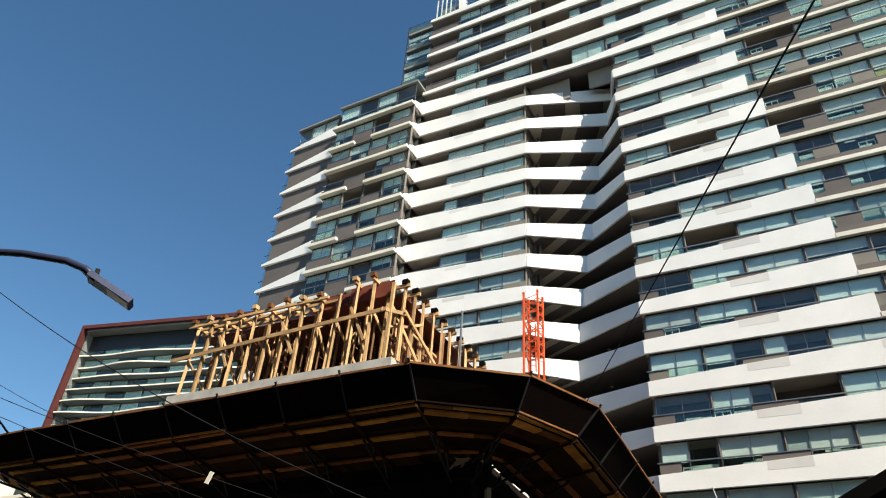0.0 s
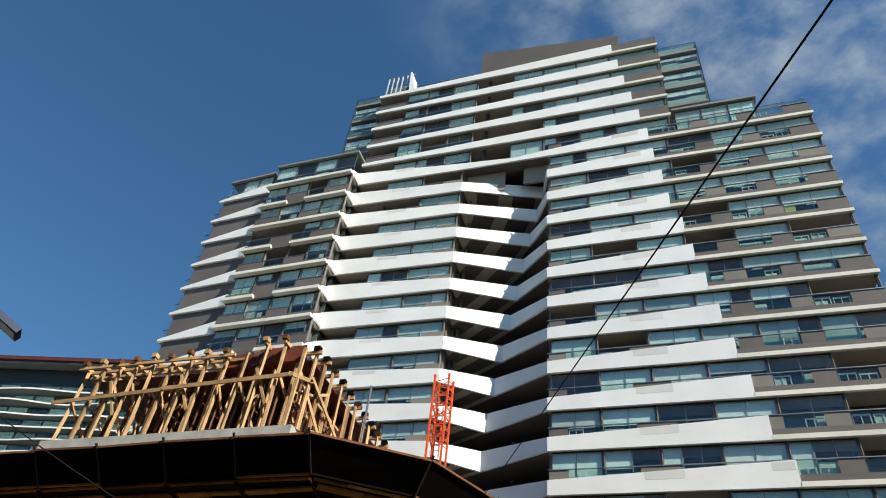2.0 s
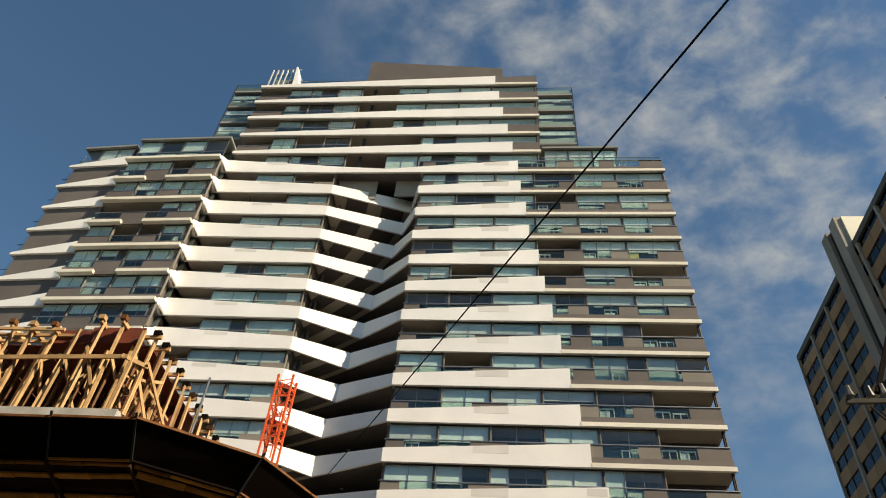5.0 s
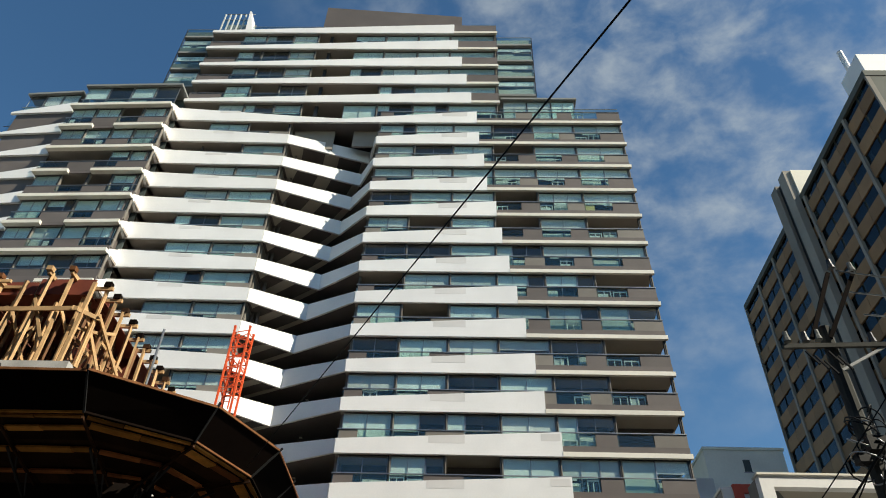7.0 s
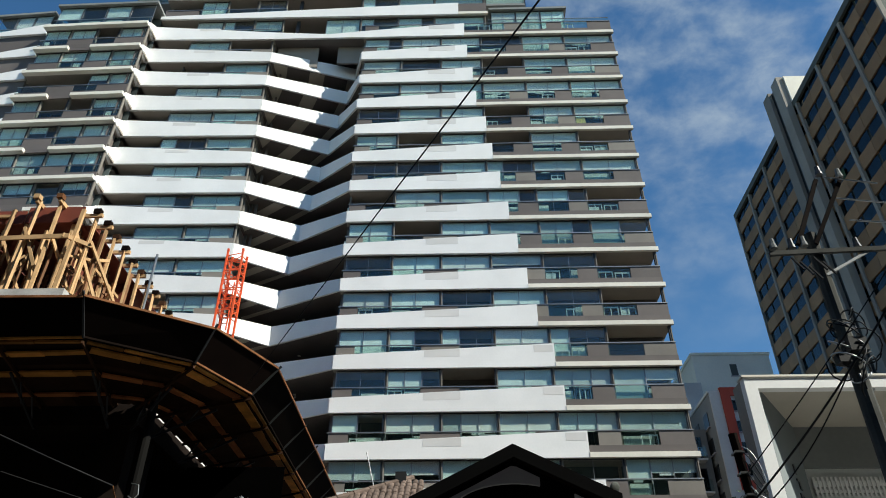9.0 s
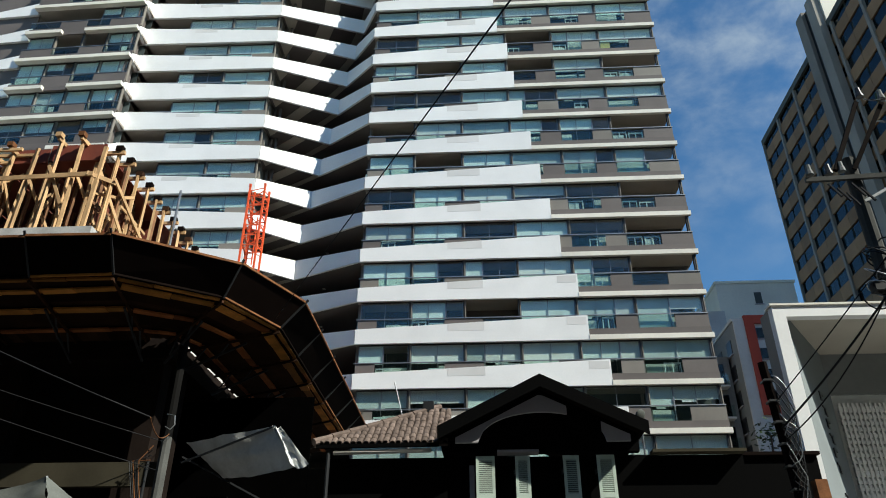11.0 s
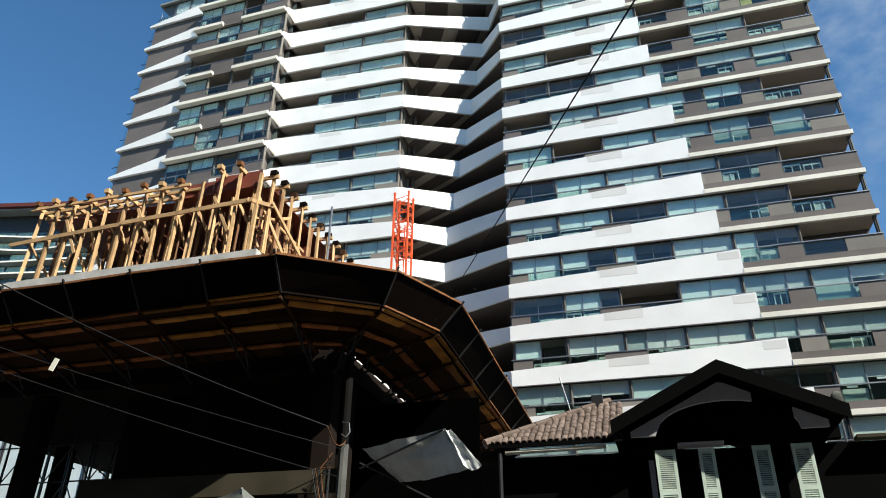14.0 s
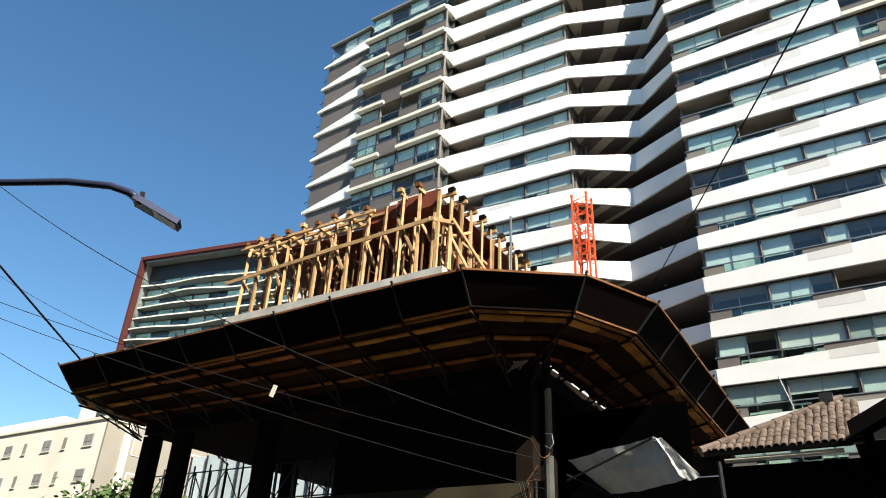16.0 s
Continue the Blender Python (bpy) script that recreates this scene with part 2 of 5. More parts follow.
class Run:
    """A stretch of facade from a to b in plan, seen from outside with a on the left: lengths run along it, depths inwards."""

    def __init__(self, a, b):
        self.a, self.b = Vector(a), Vector(b)
        self.length = (self.b - self.a).length
        self.u = (self.b - self.a) / self.length
        self.n = Vector((-self.u.y, self.u.x))

    def at(self, s, d):
        p = self.a + self.u * s + self.n * d
        return p.x, p.y

    def verts(self, s0, s1, d0, d1, z0, z1, z1b=None, z0b=None):
        za, zb = z1, z1 if z1b is None else z1b
        ya, yb = z0, z0 if z0b is None else z0b
        q = [self.at(s0, d0), self.at(s1, d0), self.at(s1, d1), self.at(s0, d1)]
        return [(*q[0], ya), (*q[1], yb), (*q[2], yb), (*q[3], ya), (*q[0], za), (*q[1], zb), (*q[2], zb), (*q[3], za)]

    def box(self, name, s0, s1, d0, d1, z0, z1, material, parent=None, label="", z1b=None, z0b=None):
        return mesh_object(name, self.verts(s0, s1, d0, d1, z0, z1, z1b, z0b), HEX, material, parent, label)


def beam_verts(p, q, w, h, up=(0, 0, 1)):
    p, q = Vector(p), Vector(q)
    d = (q - p).normalized()
    side = d.cross(Vector(up))
    if side.length < 1e-4:
        side = d.cross(Vector((1, 0, 0)))
    side.normalize()
    top = side.cross(d)
    s, t = side * w / 2, top * h / 2
    return [tuple(v) for v in (p - s - t, p + s - t, q + s - t, q - s - t, p - s + t, p + s + t, q + s + t, q - s + t)]


def beam(name, p, q, w, h, material, parent=None, label=""):
    return mesh_object(name, beam_verts(p, q, w, h), HEX, material, parent, label)


def tube_bm(points, radius, sides=8, radius2=None):
    bm = bmesh.new()
    pts = [Vector(p) for p in points]
    rings = []
    for i, p in enumerate(pts):
        d = (pts[min(i + 1, len(pts) - 1)] - pts[max(i - 1, 0)]).normalized()
        a = d.orthogonal().normalized() if i == 0 else (rings_axis - d * rings_axis.dot(d)).normalized()
        rings_axis = a
        c = d.cross(a)
        r = radius if radius2 is None else radius + (radius2 - radius) * i / (len(pts) - 1)
        rings.append([bm.verts.new(p + (a * math.cos(k * math.tau / sides) + c * math.sin(k * math.tau / sides)) * r) for k in range(sides)])
    for r0, r1 in zip(rings, rings[1:]):
        for k in range(sides):
            bm.faces.new((r0[k], r0[(k + 1) % sides], r1[(k + 1) % sides], r1[k]))
    bm.faces.new(rings[0][::-1])
    bm.faces.new(rings[-1])
    return bm


def sag(p, q, drop, n=16):
    p, q = Vector(p), Vector(q)
    return [p.lerp(q, i / n) - Vector((0, 0, drop * 4 * (i / n) * (1 - i / n))) for i in range(n + 1)]


def cable(p, q, drop, r, label, material=None, name="overhead_cable"):
    ob = part(name, tube_bm(sag(p, q, drop), r, 6), material or M["cable"], smooth=True)
    return tagged(ob, label, "cable", "overhead cables")


# ---- ground ----
tagged(box("ground", -900, 900, -900, 900, -0.6, -0.16, M["paving"]), "dusty grey ground reaching the horizon", "ground", kind="structure")
tagged(box("road", -200, 200, -6, 9.0, -0.16, 0.0, M["asphalt"]), "worn dark asphalt street", "road", kind="structure")
tagged(box("pavement", -200, 200, 9.0, 13.0, -0.16, 0.14, M["paving"]), "grey concrete pavement with a kerb", "pavement", kind="structure")
tagged(box("pavement", -200, 200, -10.0, -6.0, -0.16, 0.14, M["paving"]), "grey concrete pavement with a kerb", "pavement", kind="structure")

# unseen pale slab, added to bounce sunlight up into the white building's recess
tagged(box("forecourt", 7.6, 24, 13.0, 19.9, -0.16, 0.16, M["concrete"]), "added pale ground slab bouncing sun into the recess", "forecourt", kind="structure")

# ---- apartment tower ----
Y0, Z0, H = 43.45, 12.5, 3.0
XI, XR, XL, XK = -6.98, 15.7, -26.4, -15.15
rng = random.Random(7)
tower = thing("apartment_tower", "tall apartment tower with white zigzag balcony bands and taupe panels", "building")
VX = {0: -12.6, 1: -12.5, 2: -12.4, 3: -12.3, 4: -12.15, 5: -11.95, 6: -11.5, 7: -11.05, 8: -10.45, 9: -10.0, 10: -9.5, 11: -8.95, 12: -8.35, 13: -7.75}
WX = {0: 9.9, 1: 9.15, 2: 8.03, 3: 7.63, 4: 6.72, 5: 6.25, 6: 5.74, 7: 5.24, 8: 4.75, 9: 4.26, 10: 3.87, 11: 3.13, 12: 2.9, 13: 2.47, 14: 2.26, 15: 1.75, 16: 1.27, 17: 0.78, 18: 0.35, 19: -0.1}


def window(run, s0, s1, d, z0, z1, parent, kind):
    """A glazed bay: frame, one or two panes, and what hangs behind them."""
    w = run.box("window", s0, s1, d + 0.05, d + 0.11, z1 - 0.05, z1, M["frame"], parent)
    run.box("frame", s0, s1, d + 0.05, d + 0.11, z0, z0 + 0.05, M["frame"], w)
    n = 2 if s1 - s0 > 2.2 else 1
    for i in range(n + 1):
        x = s0 + (s1 - s0 - 0.035) * i / n
        run.box("mullion", x, x + 0.035, d + 0.055, d + 0.1, z0 + 0.05, z1 - 0.05, M["metal"], w)
    for i in range(n):
        a, b = s0 + (s1 - s0) * i / n + 0.035, s0 + (s1 - s0) * (i + 1) / n - 0.0175
        run.box("pane", a, b, d + 0.075, d + 0.081, z0 + 0.05, z1 - 0.05, M["pane"], w)
    mid = z0 + 1.5 if z1 - z0 > 2.5 else z0 + 0.5 * (z1 - z0)
    if kind != "none":
        drop = mid + rng.choice((0.0, 0.0, 0.0, 0.15, 0.4)) - rng.choice((0.0, 0.0, 1.2))
        drop = max(drop, z0 + 0.06)
        run.box("blind", s0 + 0.04, s1 - 0.04, d + 0.12, d + 0.135, drop, z1 - 0.06, M["curtain2"] if kind == "white" else M["curtain"], w)
        if rng.random() < 0.45:
            a = s0 + rng.uniform(0.1, 0.5) * (s1 - s0)
            b = min(s1 - 0.05, a + rng.uniform(0.5, 1.4))
            run.box("blind_rail", a, b, d + 0.137, d + 0.16, drop - 0.14, drop + 0.02, M["curtain2"], w)
    for i in range(n):
        if rng.random() < 0.5:
            a, b = s0 + (s1 - s0) * i / n + 0.08, s0 + (s1 - s0) * (i + 1) / n - 0.08
            run.box("curtain", a, b - rng.choice((0.0, 0.0, 0.3, 0.5)), d + 0.15, d + 0.165, z0 + 0.06, mid - rng.uniform(0.05, 0.35), M["curtain2"], w)
    # dark sheet standing in for the unlit depth of the room
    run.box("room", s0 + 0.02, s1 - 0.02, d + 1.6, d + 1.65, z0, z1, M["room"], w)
    return w


def bays(run, edges, d, z0, z1, parent, open_chance=0.12, white=0.22, opened=None, clear=()):
    """The glazed line of one storey between the piers at the given lengths; some bays stand open."""
    for i, (a, b) in enumerate(zip(edges, edges[1:])):
        r = rng.random()
        if opened is not None:
            r = 0.0 if i in opened else open_chance + (1 - open_chance) * r
        if i in clear:
            window(run, a + 0.09, b - 0.09, d, z0, z1, parent, "none")
        elif r < open_chance:
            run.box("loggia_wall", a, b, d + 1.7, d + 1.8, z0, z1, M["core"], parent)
            run.box("handrail", a, b, d + 0.1, d + 0.14, z0 + 1.0, z0 + 1.05, M["frame"], parent)
        elif b - a > 2.4 and r < open_chance + 0.25:
            c = a + (b - a) * rng.choice((0.35, 0.5, 0.65))
            window(run, a + 0.09, c, d, z0, z1, parent, "blind")
            window(run, c, b - 0.09, d, z0, z1, parent, rng.choice(("none", "white", "none")))
        else:
            window(run, a + 0.09, b - 0.09, d, z0, z1, parent, "white" if r > 1 - white else ("none" if r > 0.93 - white else "blind"))
        run.box("pier", b - 0.09, b - 0.02, d - 0.05, d + 0.2, z0, z1, M["frame"], parent)
        run.box("pier", b + 0.03, b + 0.10, d - 0.05, d + 0.2, z0, z1, M["taupe2"], parent)


def balustrade(run, s0, s1, z0, z1, d, parent, k, panel=0.45):
    """Alternating glass and taupe panels under a handrail."""
    s = s0
    while s < s1 - 0.3:
        w = min(rng.uniform(1.1, 2.4), s1 - s)
        if s1 - s - w < 0.5:
            w = s1 - s
        if rng.random() < panel:
            run.box("panel", s, s + w, d, d + 0.05, z0, z1, M["taupe2"] if rng.random() < 0.5 else M["taupe"], parent)
        else:
            run.box("glass_panel", s, s + w - 0.03, d + 0.02, d + 0.035, z0, z1, M["rail_glass"], parent)
        s += w
    run.box("handrail", s0, s1, d - 0.03, d + 0.05, z1, z1 + 0.06, M["metal"], parent)


R = Run((XI, Y0), (XR, Y0))
L1 = Run((XL, Y0 - 0.2), (XK, Y0))
crng0 = random.Random(21)
R_BAYS = [0.15, 3.55, 7.1, 10.7, 14.4, 18.2, R.length - 0.15]
R_PANELS = [(0.12, 1.35), (5.8, 8.3), (12.95, 14.5), (16.8, 18.2), (20.55, R.length - 0.02)]
# loggias left open, and bays with clear dark glass, storey by storey
R_OPEN = {12: (3,), 10: (3,), 9: (1, 3, 5), 7: (0, 5), 6: (1,), 5: (5,), 4: (5,), 3: (5,), 2: (2,)}
R_CLEAR = {12: (1,), 10: (0,), 8: (0, 1), 5: (0,), 4: (4,), 2: (0,), 0: (4,)}


def front(run, s0, s1, k, z, parent, lift):
    """Glass and taupe panels of a balcony front between s0 and s1, from the upstand up to the handrail."""
    cuts = sorted({s0, s1, *(min(max(v, s0), s1) for p in R_PANELS for v in p)})
    for a, b in zip(cuts, cuts[1:]):
        if b - a < 0.05:
            continue
        base = lift(a)
        solid = any(p[0] <= (a + b) / 2 <= p[1] for p in R_PANELS)
        if solid:
            run.box("panel", a, b, 0.0, 0.05, base, z + 1.62, M["taupe2"] if (k + round(a)) % 3 == 0 else M["taupe"], parent)
        else:
            n = max(1, round((b - a) / 1.15))
            for i in range(n):
                u, v = a + (b - a) * i / n, a + (b - a) * (i + 1) / n - 0.025
                run.box("glass_panel", u, v, 0.07, 0.085, base, z + 1.62, M["rail_glass"], parent)
                c = crng0.random()
                if c < 0.42:
                    tone = M["curtain2"] if c < 0.3 else M["curtain"]
                    top = z + crng0.uniform(1.2, 1.55)
                    for a1 in (u + 0.06, (u + v) / 2 - 0.03, v - 0.12):
                        run.box("rack_upright", a1, a1 + 0.06, 0.10, 0.125, base + 0.02, top, tone, parent)
                    run.box("rack_bar", u + 0.06, v - 0.06, 0.126, 0.15, top - 0.1, top, tone, parent)
                    if c < 0.16:
                        run.box("rack_sheet", u + 0.1, v - 0.1 - crng0.uniform(0, 0.4), 0.151, 0.17, base + 0.06, top - crng0.uniform(0.15, 0.4), tone, parent)


for k in range(-1, 15):
    z = Z0 + H * k
    nk = max(k, 0)
    xv = VX.get(nk, -7.75)
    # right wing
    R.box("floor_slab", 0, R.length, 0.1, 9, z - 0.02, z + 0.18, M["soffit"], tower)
    e = WX[nk] - XI
    slope = (lambda s, e=e, z=z: z + 0.95 + 0.67 * s / e - 0.12)
    R.box("parapet_band", 0.0, e, -0.12, 0.06, z - 0.05, z + (0.95 if k < 14 else 0.8), M["white"], tower, z1b=z + 1.62)
    R.box("overlap_panel", 6.0, 8.35, -0.127, -0.1205, z + 0.95 + 0.67 * 6.0 / e - 0.5, z + 0.95 + 0.67 * 6.0 / e - 0.02, M["overlap"], tower, z1b=z + 0.95 + 0.67 * 8.35 / e - 0.02)
    if k < 4:
        R.box("overlap_panel", e - 1.35, e - 0.1, -0.127, -0.1205, z + 1.0, z + 1.5, M["overlap"], tower)
    front(R, 0.02, e, k, z, tower, slope)
    R.box("handrail", 0, R.length, -0.05, 0.05, z + 1.63, z + 1.69, M["metal"], tower)
    R.box("slab_edge", e, R.length + 0.1, -0.15, 0.1, z - 0.05, z + 0.27, M["strip"], tower)
    R.box("upstand", e, R.length, -0.03, 0.08, z + 0.272, z + 0.72, M["taupe"], tower)
    front(R, e, R.length, k, z, tower, lambda s, z=z: z + 0.722)
    if k < 14:
        bays(R, R_BAYS, 0.14, z + 0.18, z + 2.96, tower, 0.13, 0.22, R_OPEN.get(k, ()), R_CLEAR.get(k, ()))
        R.box("side_wall", R.length - 0.15, R.length - 0.01, 2.6, 9, z + 0.18, z + 2.98, M["taupe"], tower)
        R.box("side_wall", 0.0, 0.14, 0.6, 9, z + 0.18, z + 2.98, M["taupe2"], tower)
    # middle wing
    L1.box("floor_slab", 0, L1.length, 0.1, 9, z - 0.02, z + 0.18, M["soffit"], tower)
    L1.box("parapet_band", 0, L1.length, -0.12, 0.06, z - 0.05, z + 1.75, M["white"], tower, z1b=z + (1.15 if k < 14 else 0.85))
    L1.box("overlap_panel", 4.2, 6.1, -0.127, -0.1205, z + 1.1, z + 1.42, M["overlap"], tower)
    if k < 14:
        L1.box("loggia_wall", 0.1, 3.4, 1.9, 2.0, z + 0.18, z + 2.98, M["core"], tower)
        L1.box("handrail", 0.3, 3.4, 0.3, 0.36, z + 2.0, z + 2.06, M["metal"], tower)
        L1.box("panel", 9.3, L1.length - 0.1, 0.1, 0.15, z + 1.1, z + 1.78, M["taupe2"], tower)
        for a, b in ((3.5, 5.4), (5.43, 7.4), (7.43, 9.25)):
            L1.box("glass_panel", a, b, 0.1, 0.115, z + 1.0, z + 1.68, M["rail_glass"], tower)
        L1.box("handrail", 3.4, 9.3, 0.06, 0.14, z + 1.70, z + 1.76, M["metal"], tower)
        bays(L1, [3.4, 7.2, L1.length - 0.2], 0.2, z + 0.18, z + 2.96, tower, 0.16)
        L1.box("side_wall", L1.length - 0.15, L1.length - 0.02, 0.6, 7, z + 0.18, z + 2.98, M["taupe2"], tower)
        L1.box("side_wall", 3.3, 3.42, 0.5, 2.0, z + 0.18, z + 2.96, M["taupe"], tower)
    # the fold between the wings
    if k < 14:
        F1, F2 = Run((XK, Y0), (xv, Y0 + 2.5)), Run((xv, Y0 + 2.5), (XI, Y0))
        for f, za, zb in ((F1, 1.15, 1.5), (F2, 1.5, 0.95)):
            f.box("parapet_band", 0, f.length, -0.1, 0.06, z - 0.05, z + za, M["white"], tower, z1b=z + zb)
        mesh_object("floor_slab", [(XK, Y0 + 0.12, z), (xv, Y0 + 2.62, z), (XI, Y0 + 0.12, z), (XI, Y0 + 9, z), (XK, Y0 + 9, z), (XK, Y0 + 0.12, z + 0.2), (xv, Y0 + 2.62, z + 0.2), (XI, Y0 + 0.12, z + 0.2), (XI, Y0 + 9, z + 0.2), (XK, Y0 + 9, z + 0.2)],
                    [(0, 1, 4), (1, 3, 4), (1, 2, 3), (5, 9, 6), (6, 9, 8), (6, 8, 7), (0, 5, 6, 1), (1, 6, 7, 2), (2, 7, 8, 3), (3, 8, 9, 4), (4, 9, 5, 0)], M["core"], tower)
        for f0, f1 in ((0.04, 0.2), (0.46, 0.63), (0.9, 0.99)):
            quad = []
            for f in (f0, f1):
                x, y = F1.at(F1.length * f, 0.12)
                quad.append((x, y, (x - XK - 0.25) / F2.u.x))
            v = [(quad[0][0], quad[0][1]), (quad[1][0], quad[1][1]), (quad[1][0] - F2.u.x * quad[1][2], quad[1][1] - F2.u.y * quad[1][2]), (quad[0][0] - F2.u.x * quad[0][2], quad[0][1] - F2.u.y * quad[0][2])]
            mesh_object("soffit_rib", [(x, y, z - 0.06) for x, y in v] + [(x, y, z - 0.003) for x, y in v], HEX, M["rib"], tower)
        for dx in (0.2, 0.62):
            beam("strut", (XK + dx, Y0 + 1.5, z + 0.2), (XK + dx, Y0 + 1.5, z + 2.99), 0.16, 0.16, M["taupe"], tower)
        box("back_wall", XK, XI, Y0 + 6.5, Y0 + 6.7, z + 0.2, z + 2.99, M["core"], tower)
        box("ceiling_light", -10.4, -10.2, Y0 + 4.0, Y0 + 4.2, z - 0.05, z - 0.002, M["strip"], tower)

# yellow cloths on one balcony
for s in (16.9, 18.05):
    R.box("yellow_cloth", s, s + 1.0, 0.095, 0.11, Z0 + H * 10 + 0.75, Z0 + H * 10 + 1.45, M["yellow"], tower, "yellow cloth on the balcony")

# left wing of the tower
LW = Run((-35.65, Y0 - 1.65), (-26.1, Y0 - 1.9))
LP = Run((-26.1, Y0 - 1.9), (XL, Y0 - 0.2))
LF = Run((-41.8, Y0 - 0.85), (-35.8, Y0 - 1.15))
for k in range(-1, 15):
    z = Z0 + H * k
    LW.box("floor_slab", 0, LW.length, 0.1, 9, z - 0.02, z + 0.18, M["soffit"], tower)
    LP.box("parapet_band", 0, LP.length, -0.1, 0.1, z - 0.05, z + 0.4, M["white"], tower, z1b=z + 1.75)
    LF.box("parapet_band", 0, LF.length, -0.12, 0.1, z - 0.05, z + 0.2, M["white"], tower, z1b=z + 1.35)
    if k < 14:
        LF.box("wall_panel", 0.5, LF.length, 0.12, 0.3, z + 0.25, z + 2.95, M["taupe"], tower)
        LF.box("side_window", 0.0, 0.45, 0.3, 0.4, z + 0.9, z + 2.6, M["pane"], tower)
        LF.box("handrail", -0.1, 0.5, 0.1, 0.14, z + 1.3, z + 1.35, M["frame"], tower)
        LF.box("floor_slab", 0, LF.length, 0.1, 8, z - 0.02, z + 0.18, M["soffit"], tower)
    split = (k % 2 == 1) and k < 14
    if split:
        LW.box("slab_edge", 0, 3.1, -0.34, 0.1, z - 0.05, z + 0.27, M["strip"], tower)
        LW.box("slab_edge", 5.1, LW.length, -0.34, 0.1, z - 0.05, z + 0.27, M["strip"], tower)
        LW.box("upstand", 3.1, 5.1, -0.02, 0.08, z - 0.05, z + 0.5, M["taupe"], tower)
    else:
        LW.box("slab_edge", 0, LW.length, -0.34, 0.1, z - 0.05, z + 0.27, M["strip"], tower)
    if k < 14:
        LW.box("upstand", 0, LW.length, -0.025, 0.08, z + 0.272, z + 0.75, M["taupe"], tower)
        cut = (0, 2.6, 4.9, 6.9, LW.length)
        for i, (a, b) in enumerate(zip(cut, cut[1:])):
            if (i + k) % 2 == 0:
                LW.box("panel", a, b, 0.0, 0.05, z + 0.752, z + 1.45, M["taupe"], tower)
            else:
                LW.box("glass_panel", a, b - 0.03, 0.03, 0.045, z + 0.752, z + 1.45, M["rail_glass"], tower)
        LW.box("handrail", 0, LW.length, -0.03, 0.05, z + 1.46, z + 1.52, M["metal"], tower)
        if k == 11:
            LW.box("loggia_wall", 0.2, 5.8, 2.2, 2.3, z + 0.2, z + 2.96, M["soffit"], tower)
            bays(LW, [5.8, 7.6, LW.length - 0.1], 0.16, z + 0.75, z + 2.96, tower, 0.0)
        else:
            bays(LW, [0.1, 2.5, 4.9, 7.0, LW.length - 0.1], 0.16, z + 0.75, z + 2.96, tower, 0.12, 0.14, {10: (1, 2), 13: (2,), 6: (2, 3), 4: (2, 3)}.get(k, ()))
        LP.box("wall_panel", 0.3, LP.length, 0.3, 0.5, z + 0.2, z + 2.95, M["taupe"], tower)
box("core_wall", -41.6, 15.9, Y0 + 8.5, Y0 + 9.5, 0.2, Z0 + H * 14, M["taupe"], tower)
box("podium_wall", -41.6, 15.9, Y0 + 2, Y0 + 8.4, 0.0, Z0 - 3.1, M["taupe"], tower)

# glazed pavilions on the shoulder roofs
ZR = Z0 + H * 14


def pavilion(run, z0, z1, n, roof=True):
    for i in range(n):
        a, b = run.length * i / n, run.length * (i + 1) / n
        window(run, a + 0.05, b - 0.05, 0.15, z0 + 0.2, z1 - 0.15, tower, rng.choice(("white", "blind", "white", "none")))
        run.box("glass_panel", a, b - 0.03, 0.0, 0.015, z0 + 0.25, z0 + 1.3, M["rail_glass"], tower)
    run.box("handrail", 0, run.length, -0.03, 0.03, z0 + 1.3, z0 + 1.36, M["metal"], tower)
    if roof:
        run.box("roof_edge", -0.2, run.length + 0.2, -0.1, 3, z1 - 0.15, z1 + 0.1, M["bluegrey"], tower)
    run.box("back_wall", 0, run.length, 2.9, 3.0, z0, z1 - 0.15, M["taupe2"], tower)


pavilion(Run((-35.4, Y0 - 1.4), (-26.3, Y0 - 1.6)), ZR + 0.2, ZR + 3.7, 4)
pavilion(Run((-41.4, Y0 - 0.6), (-36.2, Y0 - 0.9)), ZR, ZR + 3.4, 3)
pavilion(Run((4.9, Y0 + 1.3), (12.0, Y0 + 1.3)), ZR + 0.6, ZR + 5.4, 3)
PR = Run((4.5, Y0), (XR, Y0))
for i in range(7):
    PR.box("glass_panel", PR.length * i / 7, PR.length * (i + 1) / 7 - 0.03, 0.3, 0.315, ZR + 1.62, ZR + 2.5, M["rail_glass"], tower)
PR.box("handrail", 0, PR.length, 0.28, 0.33, ZR + 2.5, ZR + 2.55, M["metal"], tower)

# upper storeys
T = Run((-26.3, Y0 - 0.1), (4.4, Y0))
for k in range(15, 20):
    z = Z0 + H * k
    T.box("floor_slab", 0, T.length, 0.1, 9, z - 0.02, z + 0.18, M["soffit"], tower)
    e = WX[k] + 26.3
    T.box("parapet_band", 0, e, -0.12, 0.06, z - 0.05, z + 0.36, M["white"], tower, z1b=z + 1.62)
    T.box("slab_edge", e, T.length + 0.1, -0.15, 0.1, z - 0.05, z + 0.27, M["strip"], tower)
    T.box("panel", e, T.length, -0.02, 0.08, z + 0.27, z + 1.6, M["taupe"], tower)
TA, TB = Run((-26.2, Y0), (-14.6, Y0)), Run((-10.8, Y0), (4.3, Y0))
